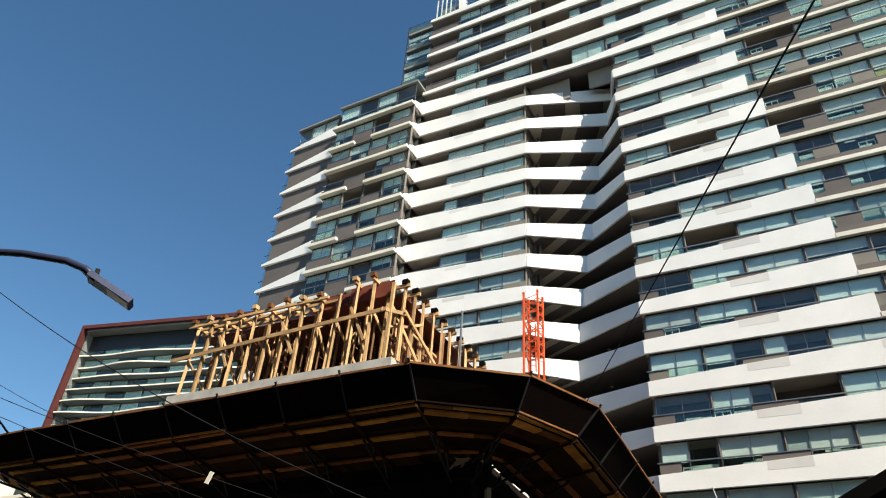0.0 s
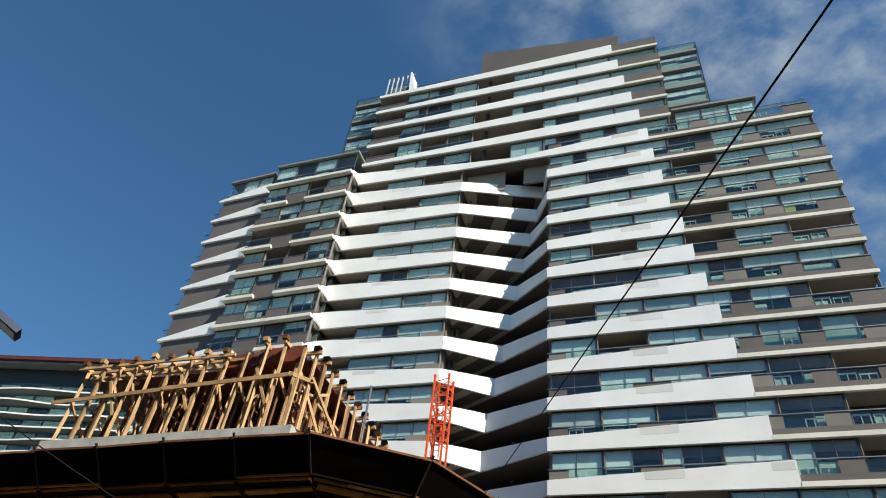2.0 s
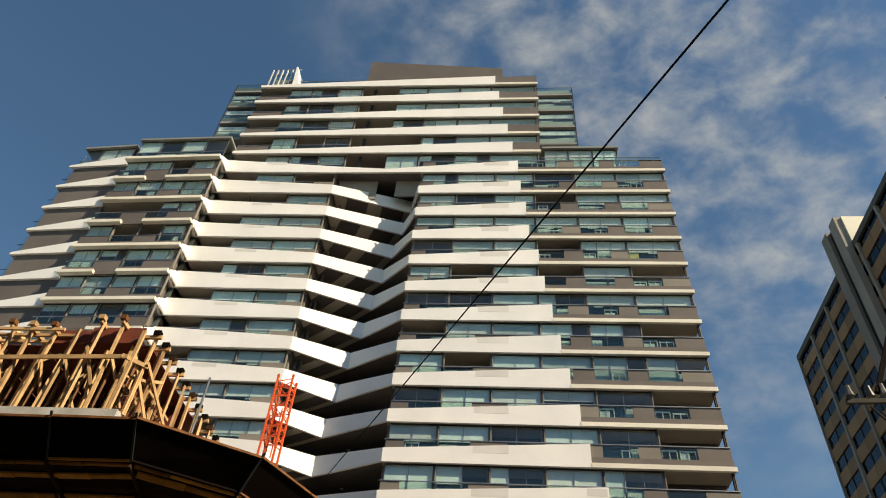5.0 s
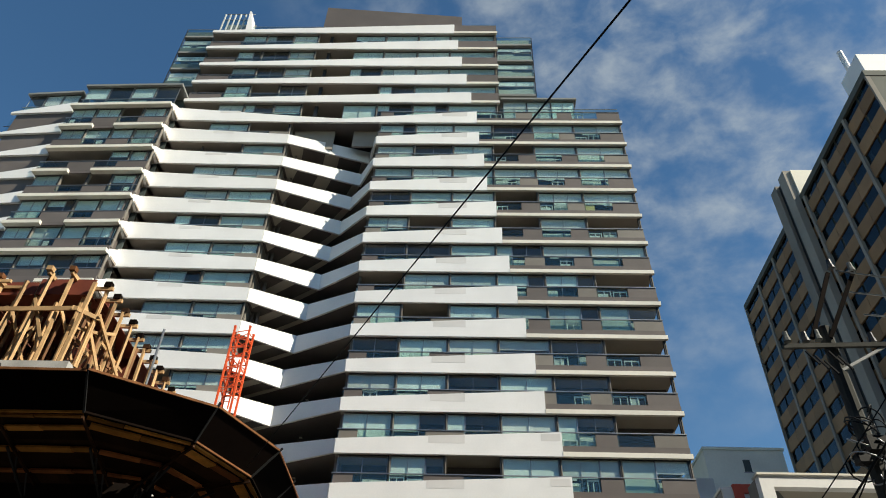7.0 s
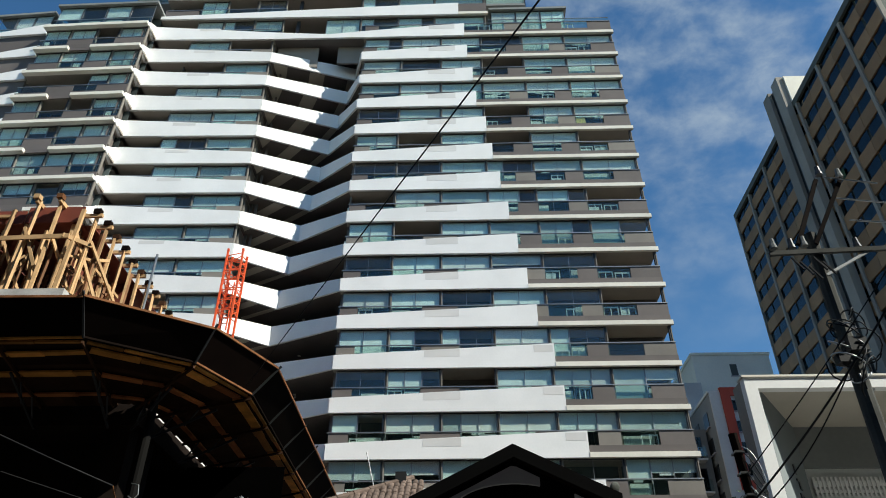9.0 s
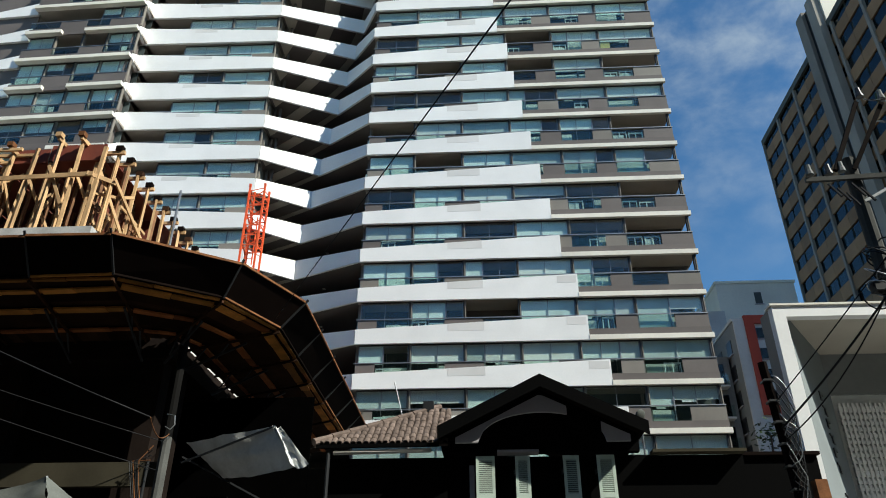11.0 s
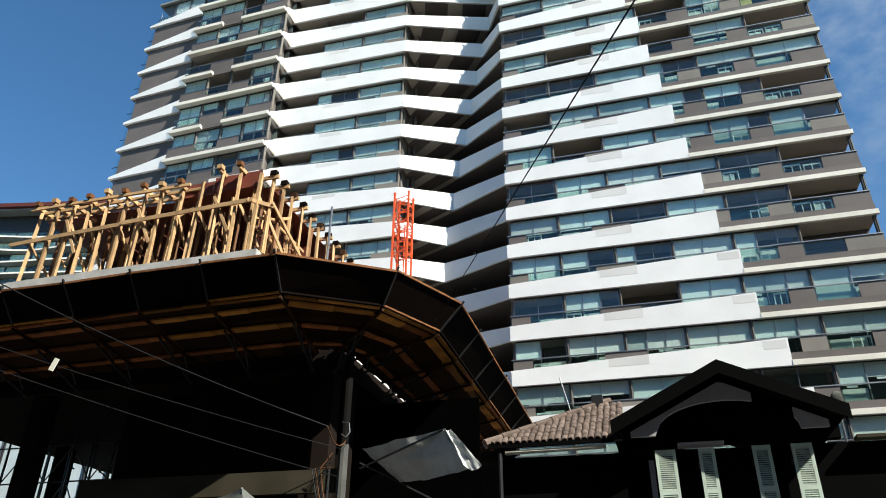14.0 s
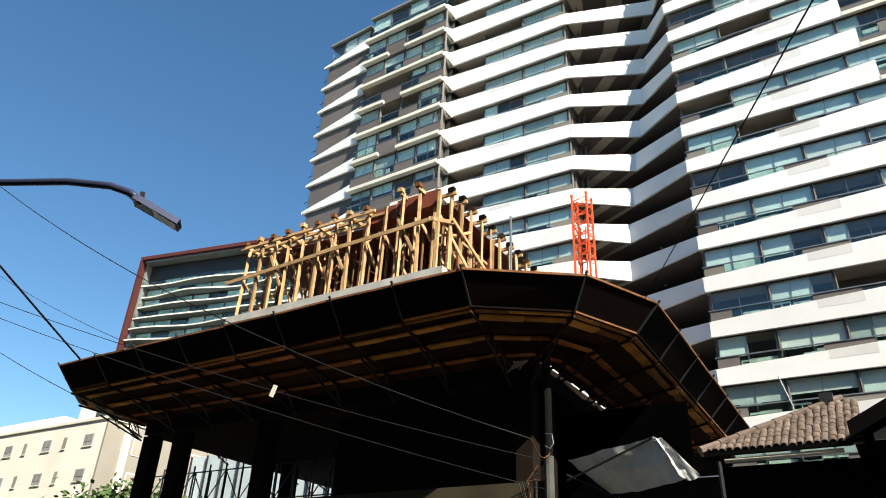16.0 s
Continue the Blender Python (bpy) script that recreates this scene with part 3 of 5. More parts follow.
for k in range(14, 19):
    z = Z0 + H * k
    TA.box("panel", 0.0, 3.2, 0.1, 0.2, z + 0.4, z + 1.7, M["taupe"], tower)
    bays(TA, [3.3, 5.9, 8.8, TA.length - 0.1], 0.18, z + 0.18, z + 2.96, tower, 0.08)
    TA.box("side_wall", 0.2, 3.3, 0.9, 1.0, z + 0.18, z + 2.96, M["core"], tower)
    for i in range(4):
        a = 3.3 + i * 2.1
        TA.box("glass_panel", a, a + 2.07, 0.08, 0.095, z + 0.55, z + 1.55, M["rail_glass"], tower)
    TA.box("handrail", 0.2, TA.length, 0.05, 0.11, z + 1.56, z + 1.62, M["metal"], tower)
    bays(TB, [0.1, 3.4, 6.9, 10.3, TB.length - 0.1], 0.18, z + 0.18, z + 2.96, tower, 0.1)
    box("core_wall", -14.6, -10.8, Y0 + 3.5, Y0 + 3.7, z + 0.2, z + 2.99, M["core"], tower)
    beam("strut", (-13.3, Y0 + 0.5, z + 0.2), (-13.3, Y0 + 0.5, z + 2.99), 0.3, 0.3, M["frame"], tower)
box("core_wall", -26.4, 4.0, Y0 + 8.5, Y0 + 9.5, Z0 + H * 14, Z0 + H * 19, M["taupe"], tower)
# the gap below the bridge storey
box("hanging_wall", -15.0, -11.2, Y0 + 1.0, Y0 + 1.2, ZR - 2.6, ZR - 0.05, M["soffit"], tower)
box("hanging_wall", -9.4, XI + 0.1, Y0 + 1.0, Y0 + 1.2, ZR - 2.2, ZR - 0.05, M["soffit"], tower)
BR = Run((XK, Y0), (XI, Y0))
BR.box("parapet_band", 0, 5.0, -0.12, 0.06, ZR - 0.05, ZR + 0.85, M["white"], tower, z1b=ZR + 0.45)
BR.box("parapet_band", 5.0, BR.length, -0.12, 0.06, ZR - 0.05, ZR + 0.45, M["white"], tower, z1b=ZR + 0.8)
BR.box("floor_slab", 0, BR.length, 0.1, 9, ZR - 0.02, ZR + 0.18, M["core"], tower)
P0 = Z0 + H * 19 + 0.2
mesh_object("plant_room_wall", [(-14.6, Y0 + 0.5, P0), (0.72, Y0 + 0.5, P0), (0.72, Y0 + 7, P0), (-14.6, Y0 + 7, P0), (-14.6, Y0 + 0.5, 75.65), (0.68, Y0 + 0.5, 73.7), (0.68, Y0 + 7, 73.7), (-14.6, Y0 + 7, 75.65)], HEX, M["taupe"], tower)
T.box("glass_panel", 4.0, 12.0, 0.32, 0.34, P0 + 0.3, P0 + 1.5, M["rail_glass"], tower)
T.box("handrail", 4.0, 12.0, 0.3, 0.35, P0 + 1.5, P0 + 1.56, M["metal"], tower)
T.box("glass_panel", 28.0, T.length, 0.32, 0.34, P0 + 1.2, P0 + 2.1, M["rail_glass"], tower)
for i in range(6):
    T.box("cage_post", i * 0.58, 0.13 + i * 0.58, 0.88, 0.98, P0, 74.75, M["greywall"], tower)
T.box("glass_panel", 0.2, 3.4, 0.93, 0.95, P0, 73.6, M["rail_glass"], tower)
T.box("cage_wall", 0.2, 3.4, 1.9, 2.0, P0, 74.2, M["bluegrey"], tower)
T.box("cage_rail", 0.2, 3.4, 0.9, 0.98, 74.75, 74.83, M["metal"], tower)
T.box("cage_rail", 0.2, 3.4, 0.9, 0.98, 73.6, 73.68, M["metal"], tower)
mesh_object("fin_wall", [(-23.1, Y0 + 0.4, P0), (-22.2, Y0 + 0.4, P0), (-22.2, Y0 + 2, P0), (-23.1, Y0 + 2, P0), (-23.4, Y0 + 0.4, 74.7), (-23.2, Y0 + 0.4, 74.7), (-23.2, Y0 + 2, 74.7), (-23.4, Y0 + 2, 74.7)], HEX, M["white"], tower)
# glazed ends of the upper storeys
for run, ks in ((Run((4.5, Y0 + 2), (8.45, Y0 + 2)), (16, 17, 18, 19)), (Run((-30.0, Y0 + 1), (-26.7, Y0 + 1)), (16, 17, 18, 19))):
    for k in ks:
        z = Z0 + H * k + 0.9
        run.box("floor_slab", 0, run.length, 0.0, 6, z, z + 0.3, M["bluegrey"], tower)
        run.box("glass_panel", 0, run.length, 0.02, 0.04, z + 0.3, z + 1.5, M["rail_glass"], tower)
        run.box("panel", 0, run.length, 0.1, 0.14, z + 0.3, z + 1.1, M["greywall"] if run.a.x > 0 else M["bluegrey"], tower)
        if k < 19:
            window(run, 0.1, run.length - 0.1, 0.15, z + 0.9, z + 2.7, tower, rng.choice(("blind", "white", "blind")))
        run.box("handrail", 0, run.length, 0.0, 0.06, z + 1.5, z + 1.55, M["metal"], tower)
    for s in (0.0, run.length - 0.08):
        run.box("mullion", s, s + 0.08, 0.0, 0.08, Z0 + H * 16 + 0.9, Z0 + H * 19 + 2.4, M["frame"], tower)
    run.box("back_wall", 0, run.length, 5.9, 6.0, Z0 + H * 15, Z0 + H * 19 + 0.9, M["taupe"], tower)


# ---- building under construction ----
site = thing("construction_building", "unfinished concrete building shell with bare slabs and columns", "building")
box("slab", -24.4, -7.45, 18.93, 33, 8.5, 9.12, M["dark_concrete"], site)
# pale strips added to catch the sun as bright dashes in the gap
box("kerb", -24.4, -7.64, 18.97, 19.1, 9.122, 9.4, M["concrete"], site)
box("kerb", -7.63, -7.5, 18.97, 33, 9.122, 9.4, M["concrete"], site)
box("slab", -21.2, -10.9, 19.1, 32, 12.25, 13.0, M["concrete"], site, "light raw concrete floor edge")
for x in (-24.4, -22.6, -18.1, -12.0, -8.0):
    for y in (19.4, 25.5, 32.5):
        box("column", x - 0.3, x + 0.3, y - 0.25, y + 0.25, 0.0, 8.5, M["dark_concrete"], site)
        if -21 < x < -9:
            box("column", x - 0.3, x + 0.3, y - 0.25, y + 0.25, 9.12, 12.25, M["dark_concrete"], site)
# inner walls added to block light behind the columns
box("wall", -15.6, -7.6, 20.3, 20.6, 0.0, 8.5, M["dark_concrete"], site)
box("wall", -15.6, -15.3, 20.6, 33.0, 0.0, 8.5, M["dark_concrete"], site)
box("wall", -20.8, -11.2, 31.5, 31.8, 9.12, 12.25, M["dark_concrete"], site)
# black sheets added where there is only shade under the canopy
box("netting", -9.6, -4.3, 23.0, 23.06, 0.0, 8.6, M["black_net"], site, "added black sheet standing for deep shade")
box("netting", -4.29, -2.75, 23.0, 23.06, 0.0, 6.3, M["black_net"], site, "added black sheet standing for deep shade")
# the beam's dark colour carries the shadow that should lie on it
box("edge_beam", -15.2, -7.07, 18.5, 18.7, 4.98, 5.57, M["drab"], site, "beige concrete edge beam darkened for shade")

scaf = thing("scaffolding", "dark steel tube scaffolding under the slab", "scaffold")
for i in range(15):
    x = -31.35 + i * 1.05
    part("standard", tube_bm([(x, 24.0, 0.0), (x, 24.0, 8.5)], 0.04, 6), M["frame"], scaf)
    part("standard", tube_bm([(x, 25.0, 0.0), (x, 25.0, 8.5)], 0.04, 6), M["frame"], scaf)
    if i < 14:
        for z in (2.0, 3.6, 5.2, 6.8, 8.2):
            part("ledger", tube_bm([(x, 24.0, z), (x + 1.05, 24.0, z)], 0.03, 6), M["frame"], scaf)
        part("brace", tube_bm([(x, 24.0, 5.2 if i % 2 else 6.8), (x + 1.05, 24.0, 6.8 if i % 2 else 5.2)], 0.025, 6), M["frame"], scaf)
        part("brace", tube_bm([(x, 24.0, 6.8 if i % 2 else 8.2), (x + 1.05, 24.0, 8.2 if i % 2 else 6.8)], 0.025, 6), M["frame"], scaf)
hoard = thing("site_hoarding", "pale blue-white sheet hoarding behind the scaffolding", "hoarding")
for i in range(9):
    box("sheet", -42.0 + i * 1.6, -40.42 + i * 1.6, 36.0, 36.06, 0.0, 12.6, M["netting"], hoard)
    beam("post", (-42.0 + i * 1.6, 35.9, 0.0), (-42.0 + i * 1.6, 35.9, 12.6), 0.1, 0.1, M["frame"], hoard)

tray = thing("safety_canopy", "dark timber safety canopy with steel brackets round the building site", "canopy")
OUT = [(-27.0, 33.0), (-27.0, 18.4), (-26.5, 16.4), (-25.0, 15.1), (-7.7, 15.0), (-5.0, 16.7), (-3.9, 19.2), (-4.15, 33.0)]
INN = [(-24.6, 33.0), (-24.6, 19.0), (-24.5, 18.8), (-24.1, 18.62), (-8.1, 18.62), (-7.55, 18.8), (-7.22, 19.4), (-7.22, 33.0)]
ZO, ZI, FLARE = 9.5, 9.05, 0.66
crng = random.Random(3)


def slab6(name, lo, t, material, parent):
    return mesh_object(name, lo + [(x, y, w + t) for x, y, w in lo], HEX, material, parent)


for (a, b), (c, d) in zip(zip(OUT, OUT[1:]), zip(INN, INN[1:])):
    a, b, c, d = (Vector(v) for v in (a, b, c, d))
    n = max(1, round((b - a).length / 2.3))
    for i in range(n):
        tp, tq, r, s = a.lerp(b, i / n), a.lerp(b, (i + 1) / n), c.lerp(d, i / n), c.lerp(d, (i + 1) / n)
        p, q = tp + (r - tp).normalized() * FLARE, tq + (s - tq).normalized() * FLARE
        wob = 10.2 + crng.uniform(-0.025, 0.025)
        wob2 = 10.2 + crng.uniform(-0.025, 0.025)
        mesh_object("fascia_board", [(*p, ZO), (*q, ZO), (*tq, wob2), (*tp, wob), (*p, ZO + 0.05), (*q, ZO + 0.05), (*tq, wob2 + 0.05), (*tp, wob + 0.05)], HEX, M["fascia"], tray)
        beam("fascia_rail", (*tp, wob + 0.03), (*tq, wob2 + 0.03), 0.07, 0.06, M["rust"], tray)
        beam("fascia_rail", (*p, ZO - 0.03), (*q, ZO - 0.03), 0.06, 0.05, M[crng.choice(("lit_wood", "rust", "fascia"))], tray)
        beam("stake", (*p, ZO - 0.06), (*(tp + (tp - r).normalized() * 0.09), wob + 0.12), 0.05, 0.05, M["frame"], tray)
        m = 5
        for j in range(m - 1):
            f0, f1 = j / m, (j + 1.0) / m
            q4 = [p.lerp(r, f0), q.lerp(s, f0), q.lerp(s, f1), p.lerp(r, f1)]
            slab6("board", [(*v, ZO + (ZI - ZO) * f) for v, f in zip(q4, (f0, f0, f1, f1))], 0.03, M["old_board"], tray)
        # the last row is cut unevenly and leaves a broken gap along the slab
        east = (p.x + q.x) / 2 > -7.2
        for j in range(7):
            h0, h1 = j / 7, (j + 1) / 7
            g = crng.choice((0.05, 0.09, 0.13, 0.15, 0.17)) if east else crng.choice((0.30, 0.33, 0.335, 0.34, 0.345, 0.345))
            pa, pb, ra, rb2 = p.lerp(q, h0), p.lerp(q, h1), r.lerp(s, h0), r.lerp(s, h1)
            q4 = [pa.lerp(ra, 0.8), pb.lerp(rb2, 0.8), rb2 + (rb2 - pb).normalized() * g, ra + (ra - pa).normalized() * g]
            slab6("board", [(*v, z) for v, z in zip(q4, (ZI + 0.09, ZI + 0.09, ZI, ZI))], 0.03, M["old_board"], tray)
        # amber and dim red are lit and shaded copies of one timber
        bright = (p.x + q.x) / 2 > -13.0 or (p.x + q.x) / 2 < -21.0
        rows = ((0.04, 0.12, "lit_wood"), (0.15, 0.30, "lit_wood"), (0.52, 0.22, "dim_timber"), (0.86, 0.16, "dim_timber")) if east else ((0.04, 0.12, "lit_wood" if bright else "dim_timber"), (0.2, 0.24, "lit_wood" if bright else "dim_timber"), (0.5, 0.28, "lit_wood" if bright else "dim_timber"), (0.84, 0.2, "dim_timber"))
        for f, w, kind in rows:
            u, v = p.lerp(r, f + crng.uniform(-0.012, 0.012)), q.lerp(s, f + crng.uniform(-0.012, 0.012))
            zz = ZO + (ZI - ZO) * f - 0.07
            cut = crng.uniform(0.3, 0.7)
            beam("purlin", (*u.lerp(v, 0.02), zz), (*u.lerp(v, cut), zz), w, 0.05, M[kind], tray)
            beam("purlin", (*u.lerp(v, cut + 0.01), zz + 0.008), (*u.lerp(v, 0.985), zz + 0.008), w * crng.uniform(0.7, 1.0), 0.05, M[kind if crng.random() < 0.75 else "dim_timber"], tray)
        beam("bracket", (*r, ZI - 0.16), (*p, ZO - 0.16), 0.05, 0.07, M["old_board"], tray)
        beam("bracket", (*r, ZI - 0.75), (*p.lerp(r, 0.35), ZO - 0.45), 0.05, 0.06, M["frame"], tray)
        for f in (0.55, 0.8):
            u = p.lerp(r, f)
            zt = ZO + (ZI - ZO) * f - 0.2
            beam("bracket", (*u, zt), (*p.lerp(r, f + 0.12), zt - 0.45), 0.035, 0.035, M["frame"], tray)

# timber formwork on the upper slab
form = thing("timber_formwork", "pine posts and beams propping red plywood formwork on the slab", "formwork")
frng = random.Random(11)


def post(x, y, z0, z1, lean=0.0, w=0.08, name="post", wood="pine"):
    beam(name, (x, y, z0), (x + lean + frng.uniform(-0.06, 0.06), y + frng.uniform(-0.08, 0.08), z1), w, w * 1.3, M[wood], form)


for i in range(13):
    x = -20.75 + i * 0.79
    tall = i in (10, 11)
    top = 16.5 if tall else 16.2 + frng.uniform(-0.06, 0.06)
    post(x, 19.2, 13.0, top, 0.05, 0.095)
    # rear posts use a darker pine: interior shade put into the colour
    post(x + 0.36, 20.1, 13.0, 15.75, 0.05, wood="shaded_pine")
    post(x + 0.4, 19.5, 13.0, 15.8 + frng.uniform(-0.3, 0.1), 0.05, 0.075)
    post(x + 0.1, 21.2, 13.0, 15.75, 0.0, wood="shaded_pine")
    post(x + 0.4, 22.6, 13.0, 15.75, 0.0, wood="shaded_pine")
    if i < 9 or tall:
        z = top - 0.05
        mesh_object("end_block", box_verts(x - 0.05, x + 0.15, 18.88, 19.1, z, z + 0.17), HEX, M["pine"] if i % 3 == 1 else M["rust"], form)
        beam("header", (x + 0.06, 18.95, z - 0.05), (x + 0.06, 21.6, z - 0.05), 0.1, 0.14, M["pine"], form)
    if i % 3 != 1:
        beam("rake", (x + 0.05, 19.25, 14.9 + frng.uniform(-0.5, 0.5)), (x + frng.uniform(0.3, 0.9), 20.1, 13.1), 0.07, 0.09, M["pine"], form)
    if i % 4 == 2:
        beam("rake", (x - 0.1, 19.12, 15.4), (x + 0.65, 19.16, 13.9), 0.05, 0.1, M["pine"], form)
for j, y in enumerate((18.99, 19.33, 19.7, 20.1, 20.6)):
    beam("joist", (-20.95 + 0.1 * (j % 2), y, 16.02), (-13.95 + 0.2 * (j % 3), y, 16.0), 0.08, 0.11, M["pine"], form)
for i in range(5):
    slab6("plywood", [(-20.8 + i * 1.96, 19.7, 15.82), (-18.88 + i * 1.96, 19.7, 15.82), (-18.88 + i * 1.96, 27.0, 15.82), (-20.8 + i * 1.96, 27.0, 15.82)], 0.03, M["red_ply"], form)
    box("plywood", -20.8 + i * 1.96, -18.88 + i * 1.96, 23.4, 23.45, 13.0, 15.8, M["red_ply"], form)
for x0, x1, z0, z1 in ((-14.6, -13.25, 15.7, 16.25), (-13.2, -11.3, 15.75, 16.4)):
    box("plywood", x0, x1, 19.36, 19.40, z0, z1, M["red_ply"], form)
    box("plywood", x0, x1, 20.6, 20.64, z0, z1, M["red_ply"], form)
    box("plywood", x0, x1, 19.41, 20.59, z0, z0 + 0.03, M["red_ply"], form)
beam("ledger", (-21.6, 19.08, 14.62), (-16.2, 19.08, 14.82), 0.05, 0.16, M["pine"], form)
beam("ledger", (-16.6, 19.02, 14.80), (-11.3, 19.03, 14.95), 0.05, 0.16, M["pine"], form)
beam("ledger", (-11.5, 19.0, 14.98), (-10.72, 19.5, 14.85), 0.05, 0.15, M["pine"], form)
beam("rake", (-10.74, 19.4, 14.95), (-10.7, 23.6, 13.3), 0.05, 0.14, M["pine"], form)
for i in range(10):
    y = 19.45 + i * 0.78
    top = 16.15 + frng.uniform(-0.08, 0.08)
    post(-10.9, y, 13.0, top, 0.0, 0.085)
    post(-11.5, y + 0.3, 13.0, 15.7, 0.0, wood="shaded_pine")
    # pine blocks given dark board colours to stand for their shaded faces
    mesh_object("end_block", box_verts(-10.98, -10.74, y - 0.1, y + 0.1, top, top + 0.19), HEX, M["old_board"] if i % 3 == 2 else M["fascia"], form)
    beam("header", (-12.6, y, top - 0.06), (-10.66, y, top - 0.06), 0.1, 0.13, M["pine"], form)
    if i % 2:
        beam("rake", (-10.85, y, 14.8), (-11.6, y + 0.3, 13.2), 0.06, 0.08, M["pine"], form)
for i in range(26):
    p = Vector((frng.uniform(-11.6, -10.75), frng.uniform(19.3, 23.2), frng.uniform(13.1, 14.9)))
    q = p + Vector((frng.uniform(-0.6, 0.3), frng.uniform(-0.6, 0.6), frng.uniform(-0.3, 0.9)))
    beam("offcut", p, q, 0.05, frng.uniform(0.06, 0.12), M["pine" if i % 3 else "shaded_pine"], form)
for i in range(14):
    x = frng.uniform(-20.6, -11.6)
    z = frng.uniform(13.3, 15.0)
    beam("rake", (x, 19.3, z), (x + frng.uniform(-0.5, 0.5), 19.48, z + frng.uniform(0.4, 1.1)), 0.05, 0.07, M["pine"], form)
for z in (13.8, 14.6):
    beam("ledger", (-10.98, 19.5, z), (-10.98, 22.4, z), 0.05, 0.1, M["pine"], form)
box("plywood", -11.9, -11.86, 20.5, 26.5, 13.1, 15.6, M["red_ply"], form)
tagged(part("steel_pipe", tube_bm([(-10.35, 23.2, 8.9), (-10.35, 23.2, 17.0)], 0.05, 8), M["metal"], None), "grey steel pipe standing beside the formwork", "pipe")

# ---- crane ----
crane = thing("crane_mast", "orange lattice crane mast section", "crane")
CX, CY, CW = -11.8, 34.0, 0.86
corners = [(CX, CY), (CX + CW, CY), (CX + CW, CY + CW), (CX, CY + CW)]
for x, y in corners:
    beam("leg", (x, y, 0), (x, y, 24.5), 0.1, 0.1, M["orange"], crane)
for i in range(26):
    z = 16.2 + i * 0.32 if i > 12 else i * 1.3
    for j in range(4):
        if i % 2 == 0 or i <= 12:
            beam("ring_bar", (*corners[j], z), (*corners[(j + 1) % 4], z), 0.05, 0.05, M["orange"], crane)
        zz = z + (0.64 if i > 12 else 1.3)
        if i <= 12 or i % 2:
            beam("lacing", (*corners[j], z), (*corners[(j + 1) % 4], min(zz, 24.4)), 0.04, 0.04, M["orange"], crane)
for i in range(8):
    beam("ladder_rung", (CX + 0.3, CY + 0.3, 20.0 + i * 0.3), (CX + 0.6, CY + 0.3, 20.0 + i * 0.3), 0.03, 0.03, M["orange"], crane)
for x in (CX + 0.3, CX + 0.6):
    beam("ladder_rail", (x, CY + 0.3, 19.6), (x, CY + 0.3, 22.6), 0.09, 0.05, M["orange"], crane)
for x, y in corners:
    mesh_object("pin_plate", box_verts(x - 0.06, x + 0.06, y - 0.06, y + 0.06, 24.5, 24.68), HEX, M["orange"], crane)

# ---- old house ----
house = thing("old_house", "black painted old house with a gabled dormer and clay tiles", "house")
box("wall", -2.7, 7.4, 18.35, 26.0, 0.0, 5.55, M["black"], house)
box("eave_board", 5.2, 7.4, 18.0, 18.34, 5.55, 5.62, M["drab"], house)
AP, GL, GR = (2.57, 7.17), (0.2, 5.98), (4.92, 6.03)
mesh_object("gable_wall", [(GL[0], 18.1, 5.6), (GR[0], 18.1, 5.6), (GR[0], 18.1, GR[1]), (AP[0], 18.1, AP[1]), (GL[0], 18.1, GL[1]), (GL[0], 18.34, 5.6), (GR[0], 18.34, 5.6), (GR[0], 18.34, GR[1]), (AP[0], 18.34, AP[1]), (GL[0], 18.34, GL[1])],
            [(0, 1, 2, 3, 4), (9, 8, 7, 6, 5), (0, 5, 6, 1), (1, 6, 7, 2), (2, 7, 8, 3), (3, 8, 9, 4), (4, 9, 5, 0)], M["black"], house)
for a, b in ((GL, AP), (AP, GR)):
    d = Vector((b[0] - a[0], b[1] - a[1])).normalized() * 0.12
    a2, b2 = (a[0] - (d.x if a is GL else 0), a[1] - (d.y if a is GL else 0)), (b[0] + (d.x if b is GR else 0), b[1] + (d.y if b is GR else 0))
    mesh_object("gable_roof", [(a2[0], 17.3, a2[1]), (b2[0], 17.3, b2[1]), (b2[0], 24, b2[1]), (a2[0], 24, a2[1]), (a2[0], 17.3, a2[1] + 0.1), (b2[0], 17.3, b2[1] + 0.1), (b2[0], 24, b2[1] + 0.1), (a2[0], 24, a2[1] + 0.1)], HEX, M["fascia"], house)
    mesh_object("barge_board", [(a2[0], 17.26, a2[1] - 0.2), (b2[0], 17.26, b2[1] - 0.2), (b2[0], 17.299, b2[1] - 0.2), (a2[0], 17.299, a2[1] - 0.2), (a2[0], 17.26, a2[1] + 0.12), (b2[0], 17.26, b2[1] + 0.12), (b2[0], 17.299, b2[1] + 0.12), (a2[0], 17.299, a2[1] + 0.12)], HEX, M["black"], house)
# grey spandrel between the gable and its arch
def spandrel(x0, x1):
    bm, n, top, low = bmesh.new(), 20, [], []
    for i in range(n + 1):
        x = x0 + (x1 - x0) * i / n
        zt = (GL[1] + (AP[1] - GL[1]) * (x - GL[0]) / (AP[0] - GL[0]) if x < AP[0] else AP[1] + (GR[1] - AP[1]) * (x - AP[0]) / (GR[0] - AP[0])) - 0.27
        c = (x - 2.57) / 1.52
        top.append((x, zt))
        low.append((x, min(zt - 0.004, 5.74 + 0.72 * math.sqrt(max(0.0, 1 - c * c)))))
    rows = [[bm.verts.new((x, y, z)) for x, z in line] for y, line in ((17.66, low), (17.66, top), (17.748, top), (17.748, low))]
    for r0, r1 in zip(rows, rows[1:] + rows[:1]):
        for i in range(n):
            bm.faces.new((r0[i], r0[i + 1], r1[i + 1], r1[i]))
    part("gable_trim", bm, M["gable"], house, "grey arched gable trim")


spandrel(0.5, 3.2)
spandrel(4.0, 4.65)
